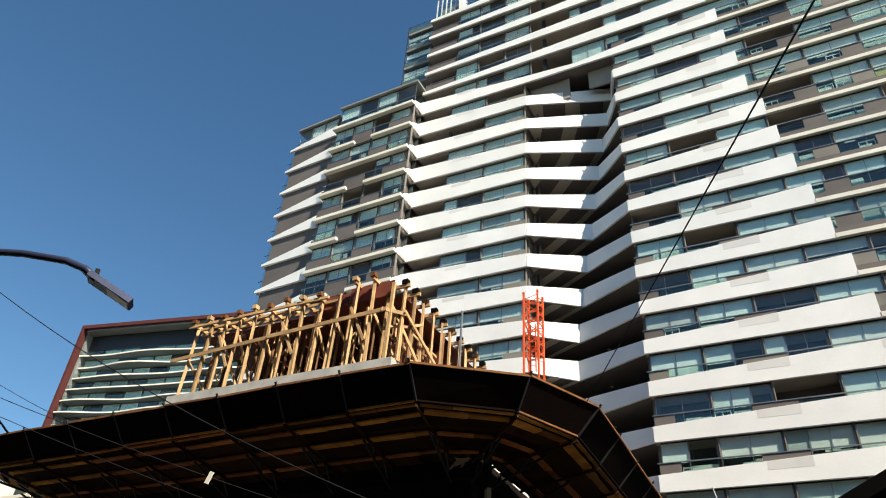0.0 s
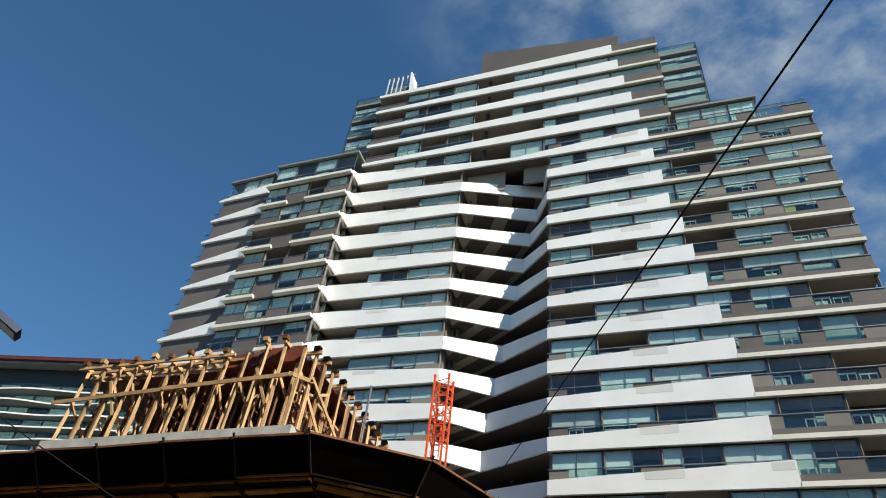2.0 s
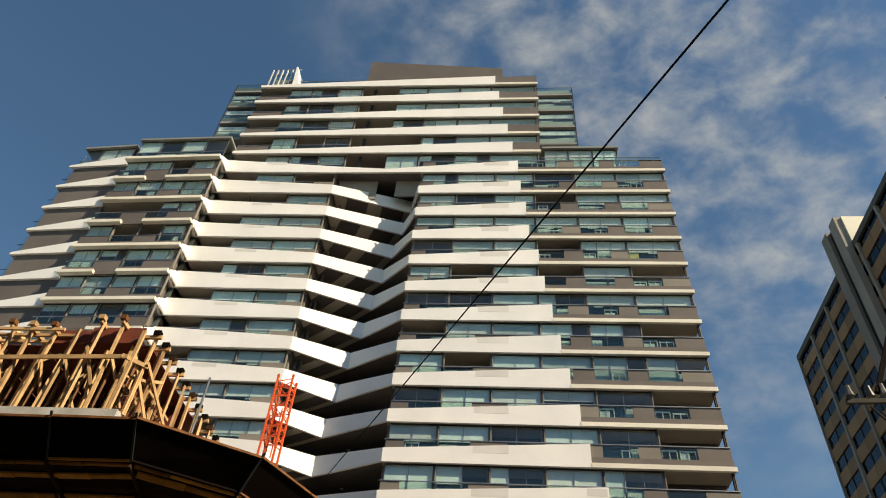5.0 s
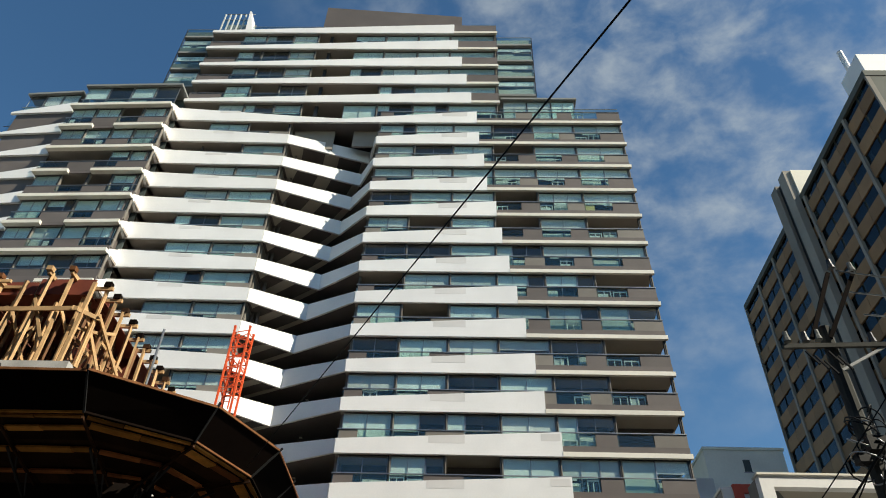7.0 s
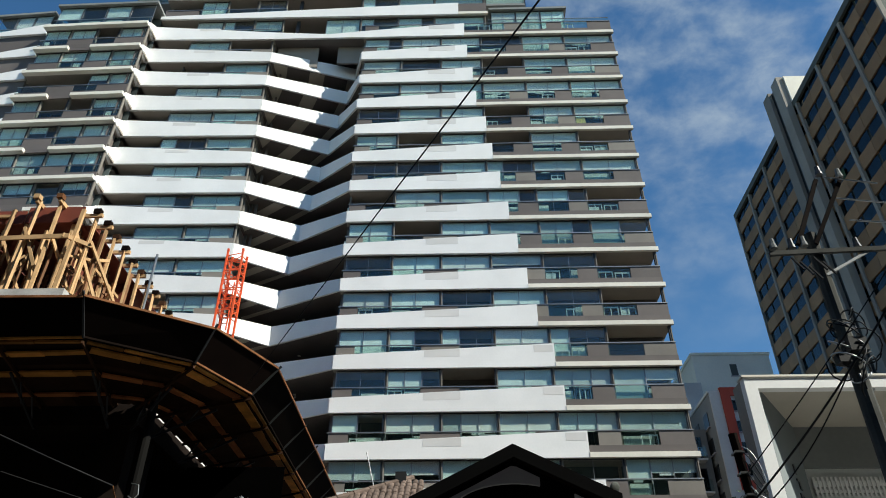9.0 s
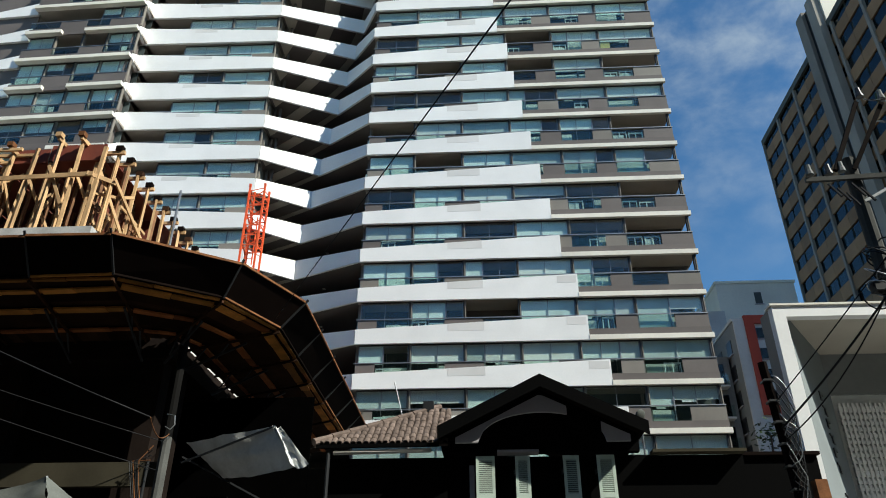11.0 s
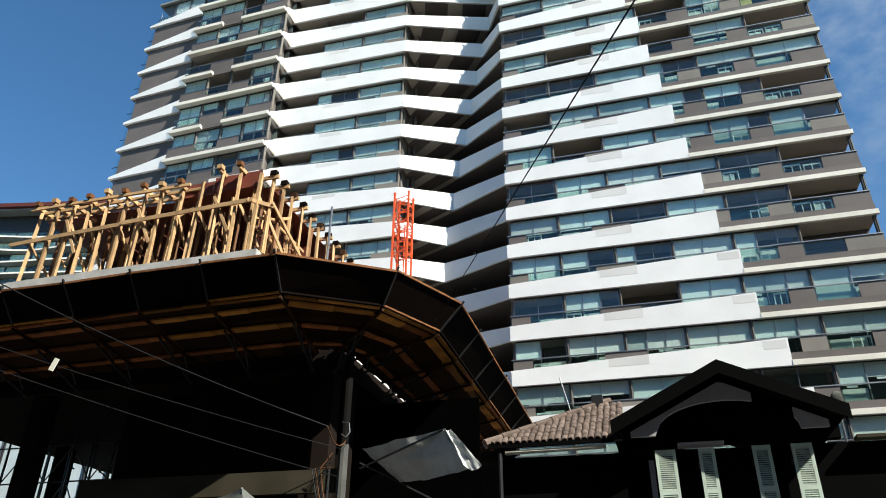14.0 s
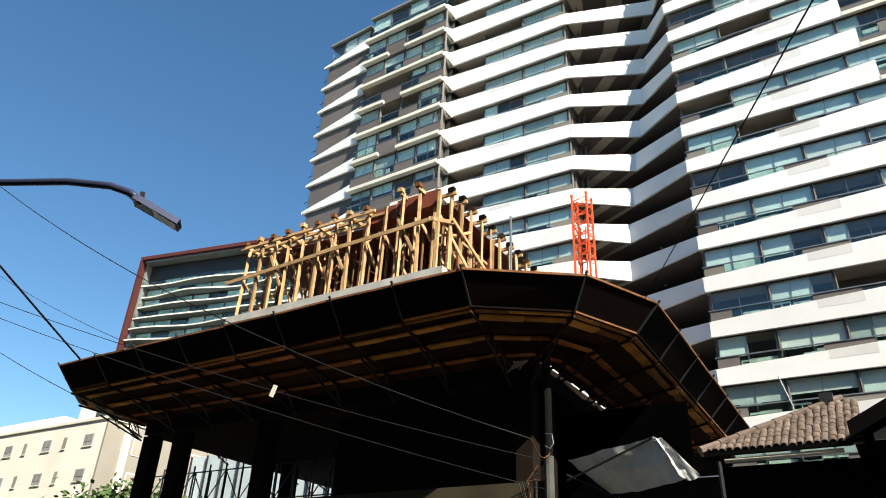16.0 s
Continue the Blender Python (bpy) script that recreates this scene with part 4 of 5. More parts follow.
for x0, x1, y in ((0.98, 1.43, 18.02), (1.92, 2.27, 18.02), (3.06, 3.44, 18.02), (3.86, 4.28, 18.02)):
    z0, z1 = 3.2, 5.5
    sh = box("shutter", x0, x0 + 0.07, y, y + 0.05, z0, z1, M["shutter"], house, "pale green louvred shutter")
    box("stile", x1 - 0.07, x1, y, y + 0.05, z0, z1, M["shutter"], sh)
    for a, b in ((z0, z0 + 0.12), (4.52, 4.62), (z1 - 0.1, z1)):
        box("rail", x0 + 0.07, x1 - 0.07, y, y + 0.05, a, b, M["shutter"], sh)
    for a, b in ((z0 + 0.12, 4.52), (4.62, z1 - 0.1)):
        n = int((b - a) / 0.045)
        for i in range(n):
            zz = a + (b - a) * (i + 0.5) / n
            mesh_object("slat", [(x0 + 0.07, y, zz - 0.02), (x1 - 0.07, y, zz - 0.02), (x1 - 0.07, y + 0.035, zz + 0.012), (x0 + 0.07, y + 0.035, zz + 0.012), (x0 + 0.07, y, zz - 0.012), (x1 - 0.07, y, zz - 0.012), (x1 - 0.07, y + 0.035, zz + 0.02), (x0 + 0.07, y + 0.035, zz + 0.02)], HEX, M["shutter"], sh)
    box("hinge_arm", x0 - 0.03, x0, y + 0.05, 18.348, 3.9, 4.0, M["frame"], sh)
    box("hinge_arm", x0 - 0.03, x0, y + 0.05, 18.348, 5.1, 5.2, M["frame"], sh)
box("window_hood", 1.5, 2.5, 17.95, 18.348, 5.58, 5.63, M["gable"], house)
box("stile", 0.82, 0.94, 18.1, 18.348, 3.2, 5.3, M["gable"], house)
# hipped roof of clay tiles
E0, RISE = (-2.95, 17.95, 5.82), 1.45 / 2.3
tile_me = None
for i in range(20):
    x = -2.82 + i * 0.16
    depth = min(2.5, (x + 2.98) * 2.3 / 2.6)
    rows = max(1, int(depth / 0.23))
    for j in range(rows):
        if tile_me is None:
            tv, tf = [], []
            for r_, (yy, rad) in enumerate(((0.0, 0.086), (0.28, 0.07))):
                for k in range(6):
                    an = math.pi * k / 5
                    tv.append((math.cos(an) * rad, yy, math.sin(an) * rad * 0.75 + yy * RISE))
                for k in range(6):
                    an = math.pi * k / 5
                    tv.append((math.cos(an) * (rad - 0.015), yy, math.sin(an) * (rad - 0.015) * 0.75 + yy * RISE))
            for k in range(5):
                tf += [(k, k + 1, 12 + k + 1, 12 + k), (6 + k + 1, 6 + k, 18 + k, 18 + k + 1), (k + 1, k, 6 + k, 6 + k + 1)]
            tile_me = bpy.data.meshes.new("roof_tile")
            tile_me.from_pydata(tv, [], tf)
            tile_me.materials.append(M["tile"])
        ob = new("roof_tile", tile_me)
        ob.parent = house
        ob.location = (x + frng.uniform(-0.012, 0.012), E0[1] + j * 0.23, E0[2] + j * 0.23 * RISE + frng.uniform(0, 0.02))
        ob.rotation_euler = (0, 0, frng.uniform(-0.04, 0.04))
mesh_object("roof_deck", [(-2.98, 17.98, 5.74), (0.3, 17.98, 5.74), (0.3, 20.3, 7.2), (-0.4, 20.3, 7.2), (-2.98, 17.98, 5.79), (0.3, 17.98, 5.79), (0.3, 20.3, 7.25), (-0.4, 20.3, 7.25)], HEX, M["tile"], house)
beam("gutter", (-2.9, 17.9, 5.74), (0.1, 17.9, 5.76), 0.1, 0.08, M["black"], house)
beam("eave_sheet", (-2.5, 18.05, 5.62), (-0.1, 18.05, 5.66), 0.05, 0.09, M["strip"], house)
part("downpipe", tube_bm([(-2.6, 17.95, 5.6), (-2.6, 17.95, 0.1)], 0.05, 8), M["frame"], house)
for i in range(8):
    u = i / 7
    p = Vector((-2.98, 17.93, 5.86)).lerp(Vector((-0.4, 20.3, 7.3)), u)
    ob = part("ridge_tile", tube_bm([p, p + Vector((0.36, 0.33, 0.2))], 0.1, 8, 0.085), M["tile"], house)
box("roof_vent", -0.5, -0.2, 20.2, 20.5, 7.25, 7.55, M["frame"], house)
bm = bmesh.new()
bmesh.ops.create_uvsphere(bm, u_segments=16, v_segments=8, radius=0.16)
bmesh.ops.scale(bm, vec=(1, 0.35, 1), verts=bm.verts)
bmesh.ops.rotate(bm, matrix=Euler((0.5, 0, 0.5)).to_matrix(), verts=bm.verts)
bmesh.ops.translate(bm, vec=(5.45, 20.0, 7.0), verts=bm.verts)
dish = thing("satellite_dish", "small grey satellite dish on the roof", "dish")
part("reflector", bm, M["dimmed_canvas"], dish, smooth=True)
part("mast", tube_bm([(5.45, 20.05, 5.5), (5.45, 20.05, 6.95)], 0.025, 6), M["metal"], dish)
part("antenna", tube_bm([(-0.95, 19.7, 6.7), (-1.25, 19.6, 7.9)], 0.015, 6), M["metal"], house)


# ---- tarpaulins and pole in front of the site ----
def sheet(name, a, b, c, d, sagz, n, material, parent=None, label="", ruffle=0.03):
    """A hung cloth between four corners, with folds."""
    a, b, c, d = (Vector(v) for v in (a, b, c, d))
    vs, fs = [], []
    for j in range(n + 1):
        for i in range(n + 1):
            u, v = i / n, j / n
            p = a.lerp(b, u).lerp(d.lerp(c, u), v)
            p.z -= sagz * 4 * u * (1 - u) * (0.4 + 0.6 * v)
            p.y += ruffle * math.sin(9 * u + 4 * v) + ruffle * noise.noise((u * 5, v * 5, 1.3)) * 2
            p.z += ruffle * noise.noise((u * 6, v * 6, 7.1)) * 2
            vs.append(tuple(p))
    for j in range(n):
        for i in range(n):
            k = j * (n + 1) + i
            fs.append((k, k + 1, k + n + 2, k + n + 1))
    m = len(vs)
    vs += [(x, y + 0.012, z) for x, y, z in vs]
    fs += [tuple(m + k for k in f[::-1]) for f in fs]
    ob = mesh_object(name, vs, fs, material, parent, label)
    for p in ob.data.polygons:
        p.use_smooth = True
    return ob


awn = thing("awning", "torn grey-white tarpaulin awning tied to the pole", "awning")
sheet("cloth", (-6.38, 18.39, 6.02), (-3.90, 17.61, 6.22), (-2.94, 17.22, 5.19), (-5.41, 18.78, 5.18), 0.06, 16, M["canvas"], awn)
sheet("cloth", (-3.98, 17.61, 6.21), (-3.75, 17.58, 6.18), (-2.88, 17.19, 5.19), (-3.33, 17.28, 5.22), 0.12, 10, M["canvas"], awn, "ragged white cloth edge")
beam("awning_bar", (-6.42, 18.41, 5.51), (-3.93, 17.63, 6.18), 0.04, 0.04, M["frame"], awn)
beam("awning_bar", (-6.42, 18.41, 5.66), (-4.24, 18.78, 4.60), 0.04, 0.04, M["frame"], awn)
tent = thing("tent_sheet", "pale grey tarpaulin draped to a point", "tarpaulin")
# tent cloth uses a darkened tarpaulin in place of falling shade
sheet("cloth", (-7.6, 12.4, 3.55), (-5.9, 12.0, 3.9), (-5.6, 11.8, 3.3), (-7.6, 11.8, 3.2), 0.05, 12, M["dimmed_canvas"], tent)
sheet("cloth", (-5.9, 12.0, 3.9), (-5.2, 12.4, 3.4), (-5.2, 12.0, 3.2), (-5.6, 11.8, 3.3), 0.05, 8, M["dimmed_canvas"], tent)
for x, y, z in ((-7.6, 12.2, 3.5), (-5.9, 12.02, 3.9), (-5.2, 12.3, 3.36)):
    part("pole", tube_bm([(x, y, 0.14), (x, y, z)], 0.025, 6), M["metal"], tent)
sign = thing("shop_sign", "black shop sign with pale lettering bars", "sign")
box("board", -5.99, -5.2, 18.64, 18.7, 3.95, 4.73, M["black"], sign)
for i in range(5):
    box("letter_bar", -5.88 + i * 0.13, -5.80 + i * 0.13, 18.62, 18.638, 4.36, 4.55, M["gable"], sign)
box("letter_bar", -5.88, -5.31, 18.62, 18.638, 4.24, 4.28, M["gable"], sign)
beam("bracket", (-6.75, 18.45, 4.6), (-5.98, 18.66, 4.6), 0.04, 0.04, M["frame"], sign)
pole = thing("site_column", "grey concrete prop column with cable hooks", "column")
part("shaft", tube_bm([(-6.9, 18.4, -0.1), (-6.9, 18.4, 6.15)], 0.14, 10, 0.13), M["pole"], pole)
# upper length takes the darker copy to stand for the canopy's shade
part("shaft_top", tube_bm([(-6.9, 18.4, 6.15), (-6.9, 18.4, 8.9)], 0.12, 10, 0.12), M["grimy"], pole, "upper length darkened for the canopy's shade")
part("hook", tube_bm([(-6.9, 18.2, 6.7), (-6.62, 18.0, 6.6), (-6.56, 17.95, 6.35), (-6.64, 17.9, 6.22), (-6.78, 17.9, 6.3)], 0.014, 6), M["metal"], pole)
for i in range(6):
    part("wire_loop", tube_bm([(-7.12, 18.2, 5.9 - 0.12 * i), (-7.35 - 0.05 * i, 18.05, 5.5), (-7.28, 18.1, 5.0 - 0.15 * i), (-7.1, 18.2, 4.2)], 0.014, 5), M["cable"] if i % 3 else M["rust"], pole)
part("conduit", tube_bm([(-7.25, 18.35, -0.1), (-7.25, 18.35, 5.6)], 0.035, 8), M["frame"], pole)

# ---- ochre block along the side street ----
tan = thing("ochre_tower", "tall ochre and grey apartment block seen along its side", "building")
TY0, TY1, TZ = 42.5, 81.0, 61.2
box("wall", 40.3, 60, TY0, TY1, 0, TZ - 0.5, M["olive"], tan)
TN = Run((40.0, TY1), (40.0, TY0))
BAYW = (TY1 - TY0) / 14
for f in range(7, 20):
    z = 3.05 * f + 0.2
    for b in range(14):
        s = b * BAYW
        TN.box("spandrel", s + 0.02, s + BAYW - 0.02, 0.02, 0.3, z, z + 1.55, M["ochre"], tan)
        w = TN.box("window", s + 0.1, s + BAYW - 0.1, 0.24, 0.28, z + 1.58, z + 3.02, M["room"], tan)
        half = s + BAYW * rng.choice((0.42, 0.5, 0.58))
        TN.box("pane", s + 0.16, half - 0.03, 0.16, 0.18, z + 1.6, z + 3.0, M["tinted"], w)
        TN.box("pane", half + 0.03, s + BAYW - 0.16, 0.13, 0.15, z + 1.6, z + 3.0, M["tinted"], w)
        if rng.random() < 0.22:
            TN.box("curtain", s + 0.2, half - rng.uniform(0, 0.4), 0.2, 0.22, z + rng.uniform(1.7, 2.2), z + 2.95, M["curtain"], w)
    if f == 15:
        TN.box("green_cloth", 24.4, 25.1, 0.0, 0.03, z + 1.5, z + 2.6, M["leaf"], tan, "green cloth hung from a window")
for b in range(0, 15, 2):
    s = b * BAYW
    TN.box("pier", max(0, s - 0.2), min(TN.length, s + 0.2), -0.16, 0.3, 0, TZ - 0.4, M["grey_beige"], tan)
for y in (60.4, 63.0):
    box("shaft_rib", 39.1, 39.88, y - 0.75, y + 0.75, 0, TZ + 4.6, M["grey_beige"], tan)
box("shaft_wall", 39.5, 39.88, 61.16, 62.24, 0, TZ + 4.4, M["frame"], tan)
box("parapet", 39.85, 60, TY0 - 0.05, TY1 + 0.05, TZ - 0.4, TZ + 0.4, M["olive"], tan)
box("roof_room", 39.9, 46, 59.4, 63.6, TZ + 0.4, TZ + 4.5, M["cream"], tan)
box("roof_room", 40.2, 52, TY0, 46.0, TZ + 0.4, TZ + 3.2, M["white"], tan)
part("flue", tube_bm([(40.5, 44.5, TZ + 0.4), (40.5, 44.5, TZ + 6.5)], 0.3, 10), M["white"], tan)

# ---- blocks between the tower and the side street ----
gb = thing("grey_building", "plain pale grey apartment block with a small window", "building")
box("wall", 22.4, 29.3, 60, 75, 0, 30.1, M["palewall"], gb)
box("roof_step", 22.3, 29.4, 59.9, 75.1, 30.1, 30.35, M["palewall"], gb)
w = box("window", 25.6, 26.2, 59.95, 59.99, 28.1, 29.2, M["room"], gb)
box("frame", 25.5, 26.3, 59.93, 59.99, 28.02, 28.1, M["gable"], w)
for f in range(8):
    w = box("window", 22.34, 22.39, 63.0, 64.2, 6 + 3 * f, 7.3 + 3 * f, M["room"], gb)
    box("frame", 22.32, 22.36, 62.9, 64.3, 5.9 + 3 * f, 6.0 + 3 * f, M["gable"], w)
rb = thing("red_building", "narrow dark block with a red painted facade frame", "building")
box("wall", 20.3, 25.5, 52.2, 60, 0, 23.2, M["bluegrey"], rb)
box("coping", 20.22, 25.58, 52.1, 60, 23.2, 23.4, M["greywall"], rb)
RB = Run((20.3, 52.0), (25.5, 52.0))
RB.box("front_pier", 0, 0.8, 0.02, 0.2, 0, 23.2, M["greywall"], rb)
RB.box("facade_frame", 0.8, 1.5, -0.1, 0.2, 15.9, 23.55, M["redwall"], rb)
RB.box("facade_frame", 1.5, 5.2, -0.1, 0.2, 22.9, 23.55, M["redwall"], rb)
RB.box("facade_frame", 1.5, 5.2, -0.1, 0.2, 15.9, 16.5, M["redwall"], rb)
RB.box("front_wall", 1.5, 5.2, 0.08, 0.2, 16.5, 22.9, M["greywall"], rb)
RB.box("front_wall", 0.8, 5.2, 0.08, 0.2, 0, 15.9, M["greywall"], rb)
for f in range(4):
    z = 16.85 + 1.62 * f
    for a in (1.55, 3.4):
        w = RB.box("window", a, a + 1.0, 0.03, 0.079, z, z + 0.85, M["frame"], rb)
        RB.box("pane", a + 0.06, a + 0.94, 0.01, 0.025, z + 0.06, z + 0.79, M["tinted"], w)
        RB.box("sill", a - 0.05, a + 1.05, -0.02, 0.078, z - 0.08, z - 0.002, M["gable"], w)
RS = Run((20.3, 60.0), (20.3, 52.2))
for f in range(10):
    for i in range(3):
        z = 3.0 + 2.0 * f
        w = RS.box("window", 0.8 + i * 2.4, 1.9 + i * 2.4, -0.05, 0.0, z, z + 1.1, M["frame"], rb)
        RS.box("sill", 0.7 + i * 2.4, 2.0 + i * 2.4, -0.14, 0.0, z - 0.1, z - 0.02, M["gable"], w)
# narrow block with glazed balconies against the tower's flank
nb = thing("narrow_building", "narrow grey apartment block with small glazed balconies", "building")
box("wall", 18.4, 20.1, 54.0, 62.0, 0, 21.0, M["bluegrey"], nb)
box("stair_head", 19.4, 22.0, 58.0, 59.9, 21.0, 26.6, M["greywall"], nb)
for f in range(8):
    z = 1.6 + 2.4 * f
    box("balcony_floor", 17.6, 19.6, 53.2, 53.99, z, z + 0.14, M["greywall"], nb)
    box("balcony_glass", 17.6, 19.6, 53.2, 53.23, z + 0.142, z + 1.0, M["rail_glass"], nb)
    w = box("window", 18.5, 19.6, 53.94, 53.99, z + 0.3, z + 2.0, M["frame"], nb)
    box("pane", 18.56, 19.54, 53.92, 53.935, z + 0.36, z + 1.94, M["tinted"], w)

# ---- white shop building ----
wb = thing("white_building", "white modern shopfront building with a deep framed recess", "building")
WL, WF, WT = 9.61, 20.0, 10.15
# side wall of the white block, greyed to carry its shade
box("side_wall", WL, WL + 0.3, WF + 0.3, 20.95, 0, WT, M["grey_beige"], wb)
Run((24.0, 27.0), (13.0, 27.0)).box("rear_wall", 0, 11, 0, 0.2, 0, WT, M["greywall"], wb)
Run((13.0, 27.0), (WL, 20.95)).box("rear_wall", 0, 6.9, 0, 0.2, 0, WT, M["greywall"], wb)
box("jamb", WL, WL + 0.36, WF, WF + 0.3, 0, WT, M["white"], wb)
box("lintel", WL + 0.36, 24, WF, WF + 0.3, WT - 0.34, WT, M["white"], wb)
box("coping", WL - 0.05, 24, WF - 0.05, WF + 0.4, WT, WT + 0.06, M["strip"], wb)
mesh_object("roof", [(x, y, z) for z in (WT - 0.2, WT - 0.005) for x, y in ((WL + 0.31, WF + 0.31), (23.9, WF + 0.31), (23.9, 26.75), (13.3, 26.75), (WL + 0.31, 20.9))],
            [(4, 3, 2, 1, 0), (5, 6, 7, 8, 9), (0, 1, 6, 5), (1, 2, 7, 6), (2, 3, 8, 7), (3, 4, 9, 8), (4, 0, 5, 9)], M["rib"], wb)
SP = Run((WL + 0.36, WF + 0.1), (12.35, WF + 3.6))
# blue-grey tone stands for the soffit's shade on this wall
SP.box("splayed_wall", 0, SP.length, 0, 0.2, 0, WT - 0.2, M["splay"], wb)
box("header", 12.35, 24, WF + 3.6, WF + 3.8, 8.6, WT - 0.2, M["bluegrey"], wb)
box("back_wall", 12.35, 24, WF + 3.75, WF + 3.95, 0, 8.6, M["greywall"], wb)
for i in range(10):
    z = 8.2 - i * 0.42
    if i != 6:
        SP.box("letter_bar", 2.25, 2.7, -0.04, -0.002, z - 0.06, z, M["frame"], wb)
        SP.box("letter_bar", 2.25 + 0.2 * (i % 2), 2.45 + 0.25 * (i % 2), -0.04, -0.002, z - 0.26, z - 0.062, M["frame"], wb)
for j in range(20):
    z = 4.2 + j * 0.2
    if j in (9, 19):
        box("screen_slat", 12.5, 17.0, WF + 3.62, WF + 3.7, z, z + 0.19, M["white"], wb)
        continue
    box("screen_slat", 12.5, 17.0, WF + 3.62, WF + 3.7, z, z + 0.1, M["white"], wb)
for i in range(32):
    x = 12.5 + i * 0.14
    box("screen_bar", x, x + 0.07, WF + 3.59, WF + 3.615, 4.2, 8.3, M["white"], wb)
shed = thing("street_wall", "dark street wall with a rusty post behind the shrubs", "wall")
box("wall", 7.41, 9.5, 19.2, 19.5, 0, 5.7, M["black"], shed)
box("coping", 7.41, 9.56, 19.1, 19.56, 5.7, 5.78, M["fascia"], shed)
beam("post", (9.2, 18.5, 0), (9.1, 18.5, 4.95), 0.28, 0.28, M["rust"], shed)

# ---- utility pole ----
up = thing("utility_pole", "concrete utility pole with crossarms, insulators and tangled cables", "pole")
part("shaft", tube_bm([(8.2, 12.0, 0.1), (8.24, 12.0, 9.6)], 0.17, 10, 0.12), M["pole"], up)
beam("crossarm", (7.3, 11.9, 9.1), (10.6, 11.7, 9.1), 0.07, 0.09, M["pole"], up)
beam("arm_brace", (8.24, 11.9, 8.6), (9.1, 11.8, 9.05), 0.05, 0.05, M["metal"], up)
beam("upper_arm", (7.9, 11.9, 9.3), (8.7, 11.9, 10.9), 0.08, 0.08, M["fascia"], up)
beam("upper_arm", (8.24, 11.9, 9.3), (9.15, 11.8, 10.85), 0.08, 0.08, M["fascia"], up)
for i, (x, z) in enumerate(((7.4, 9.2), (7.75, 9.2), (8.0, 9.25), (9.0, 9.2), (9.9, 9.2), (8.8, 11.02), (9.2, 10.95))):
    part("insulator", tube_bm([(x, 11.88, z), (x, 11.88, z + 0.07), (x, 11.88, z + 0.1), (x, 11.88, z + 0.22)], 0.075, 8, 0.045), M["frame"] if i % 2 else M["bluegrey"], up)
for i in range(5):
    x, z = 7.65 + 0.14 * i, 8.95 - 0.1 * (i % 3)
    part("fuse_link", tube_bm([(x, 11.82, z), (x + 0.1, 11.7, z - 0.35)], 0.025, 6), M["cable"], up)
for i in range(3):
    part("spacer_rod", tube_bm([(8.8 + 0.1 * i, 11.8, 10.9 - 0.55 * i), (9.7 + 0.1 * i, 11.6, 10.55 - 0.5 * i)], 0.018, 6), M["metal"], up)
urng = random.Random(5)
for i in range(22):
    c = Vector((8.22 + urng.uniform(-0.2, 0.2), 11.85 + urng.uniform(-0.15, 0.1), urng.uniform(6.5, 7.7)))
    ax = Vector((urng.uniform(-1, 1), urng.uniform(-1, 1), urng.uniform(-1, 1))).normalized()
    e1 = ax.orthogonal().normalized()
    e2 = ax.cross(e1)
    r0, turn = urng.uniform(0.1, 0.3), urng.uniform(2.5, 5.5)
    pts = [c + (e1 * math.cos(turn * k / 11) + e2 * math.sin(turn * k / 11)) * r0 * (1 + 0.03 * k) for k in range(12)]
    part("wire_loop", tube_bm(pts, 0.014, 5), M["cable"] if i % 4 else M["metal"], up, smooth=True)
box("terminal_box", 8.08, 8.4, 11.68, 11.86, 6.95, 7.2, M["cable"], up)
box("terminal_box", 7.85, 8.05, 11.72, 11.92, 6.75, 6.92, M["cable"], up)
# short cable post with loops in front of the side street
cp = thing("cable_post", "short grey pole with looped telephone cables", "pole")
part("shaft", tube_bm([(6.95, 14.0, 0.1), (6.6, 14.0, 6.3)], 0.11, 8, 0.09), M["fascia"], cp)
for i in range(12):
    z = 6.0 - 0.17 * i
    pts = [(6.66 + 0.3 * math.sin(math.pi * k / 10) * (1 - 0.03 * i), 13.85, z - 1.1 * k / 10 + 0.08 * math.sin(k + i)) for k in range(11)]
    part("wire_loop", tube_bm(pts, 0.010, 5), M["cable"] if i % 4 else M["metal"], cp, smooth=True)
for i in range(6):
    box("clamp", 6.52 + 0.02 * i, 6.70 + 0.02 * i, 13.86, 14.1, 5.9 - 0.4 * i, 5.94 - 0.4 * i, M["frame"], cp)

# ---- curved tower ----
ab = thing("curved_tower", "far apartment tower with curved balconies in a rust-red frame", "building")
CT = Run((-151.2, 97.6), (-97.2, 108.8))
CT.box("wall", 0.8, CT.length, 5.6, 20, 0, 83.0, M["bluegrey"], ab)
CT.box("side_wall", 0.0, 0.75, 1.4, 20, 0, 83.0, M["bluegrey"], ab)
CT.box("frame_fin", -0.4, 0.3, -0.4, 1.3, 0, 84.3, M["rustframe"], ab)
CT.box("frame_top", 0.3, CT.length, -0.4, 0.6, 83.4, 84.3, M["rustframe"], ab)
CT.box("top_wall", 0.76, CT.length, 3.0, 3.3, 78.9, 82.9, M["frame"], ab)
CT.box("roof", 0.5, CT.length, 0.6, 20, 83.0, 83.38, M["bluegrey"], ab)
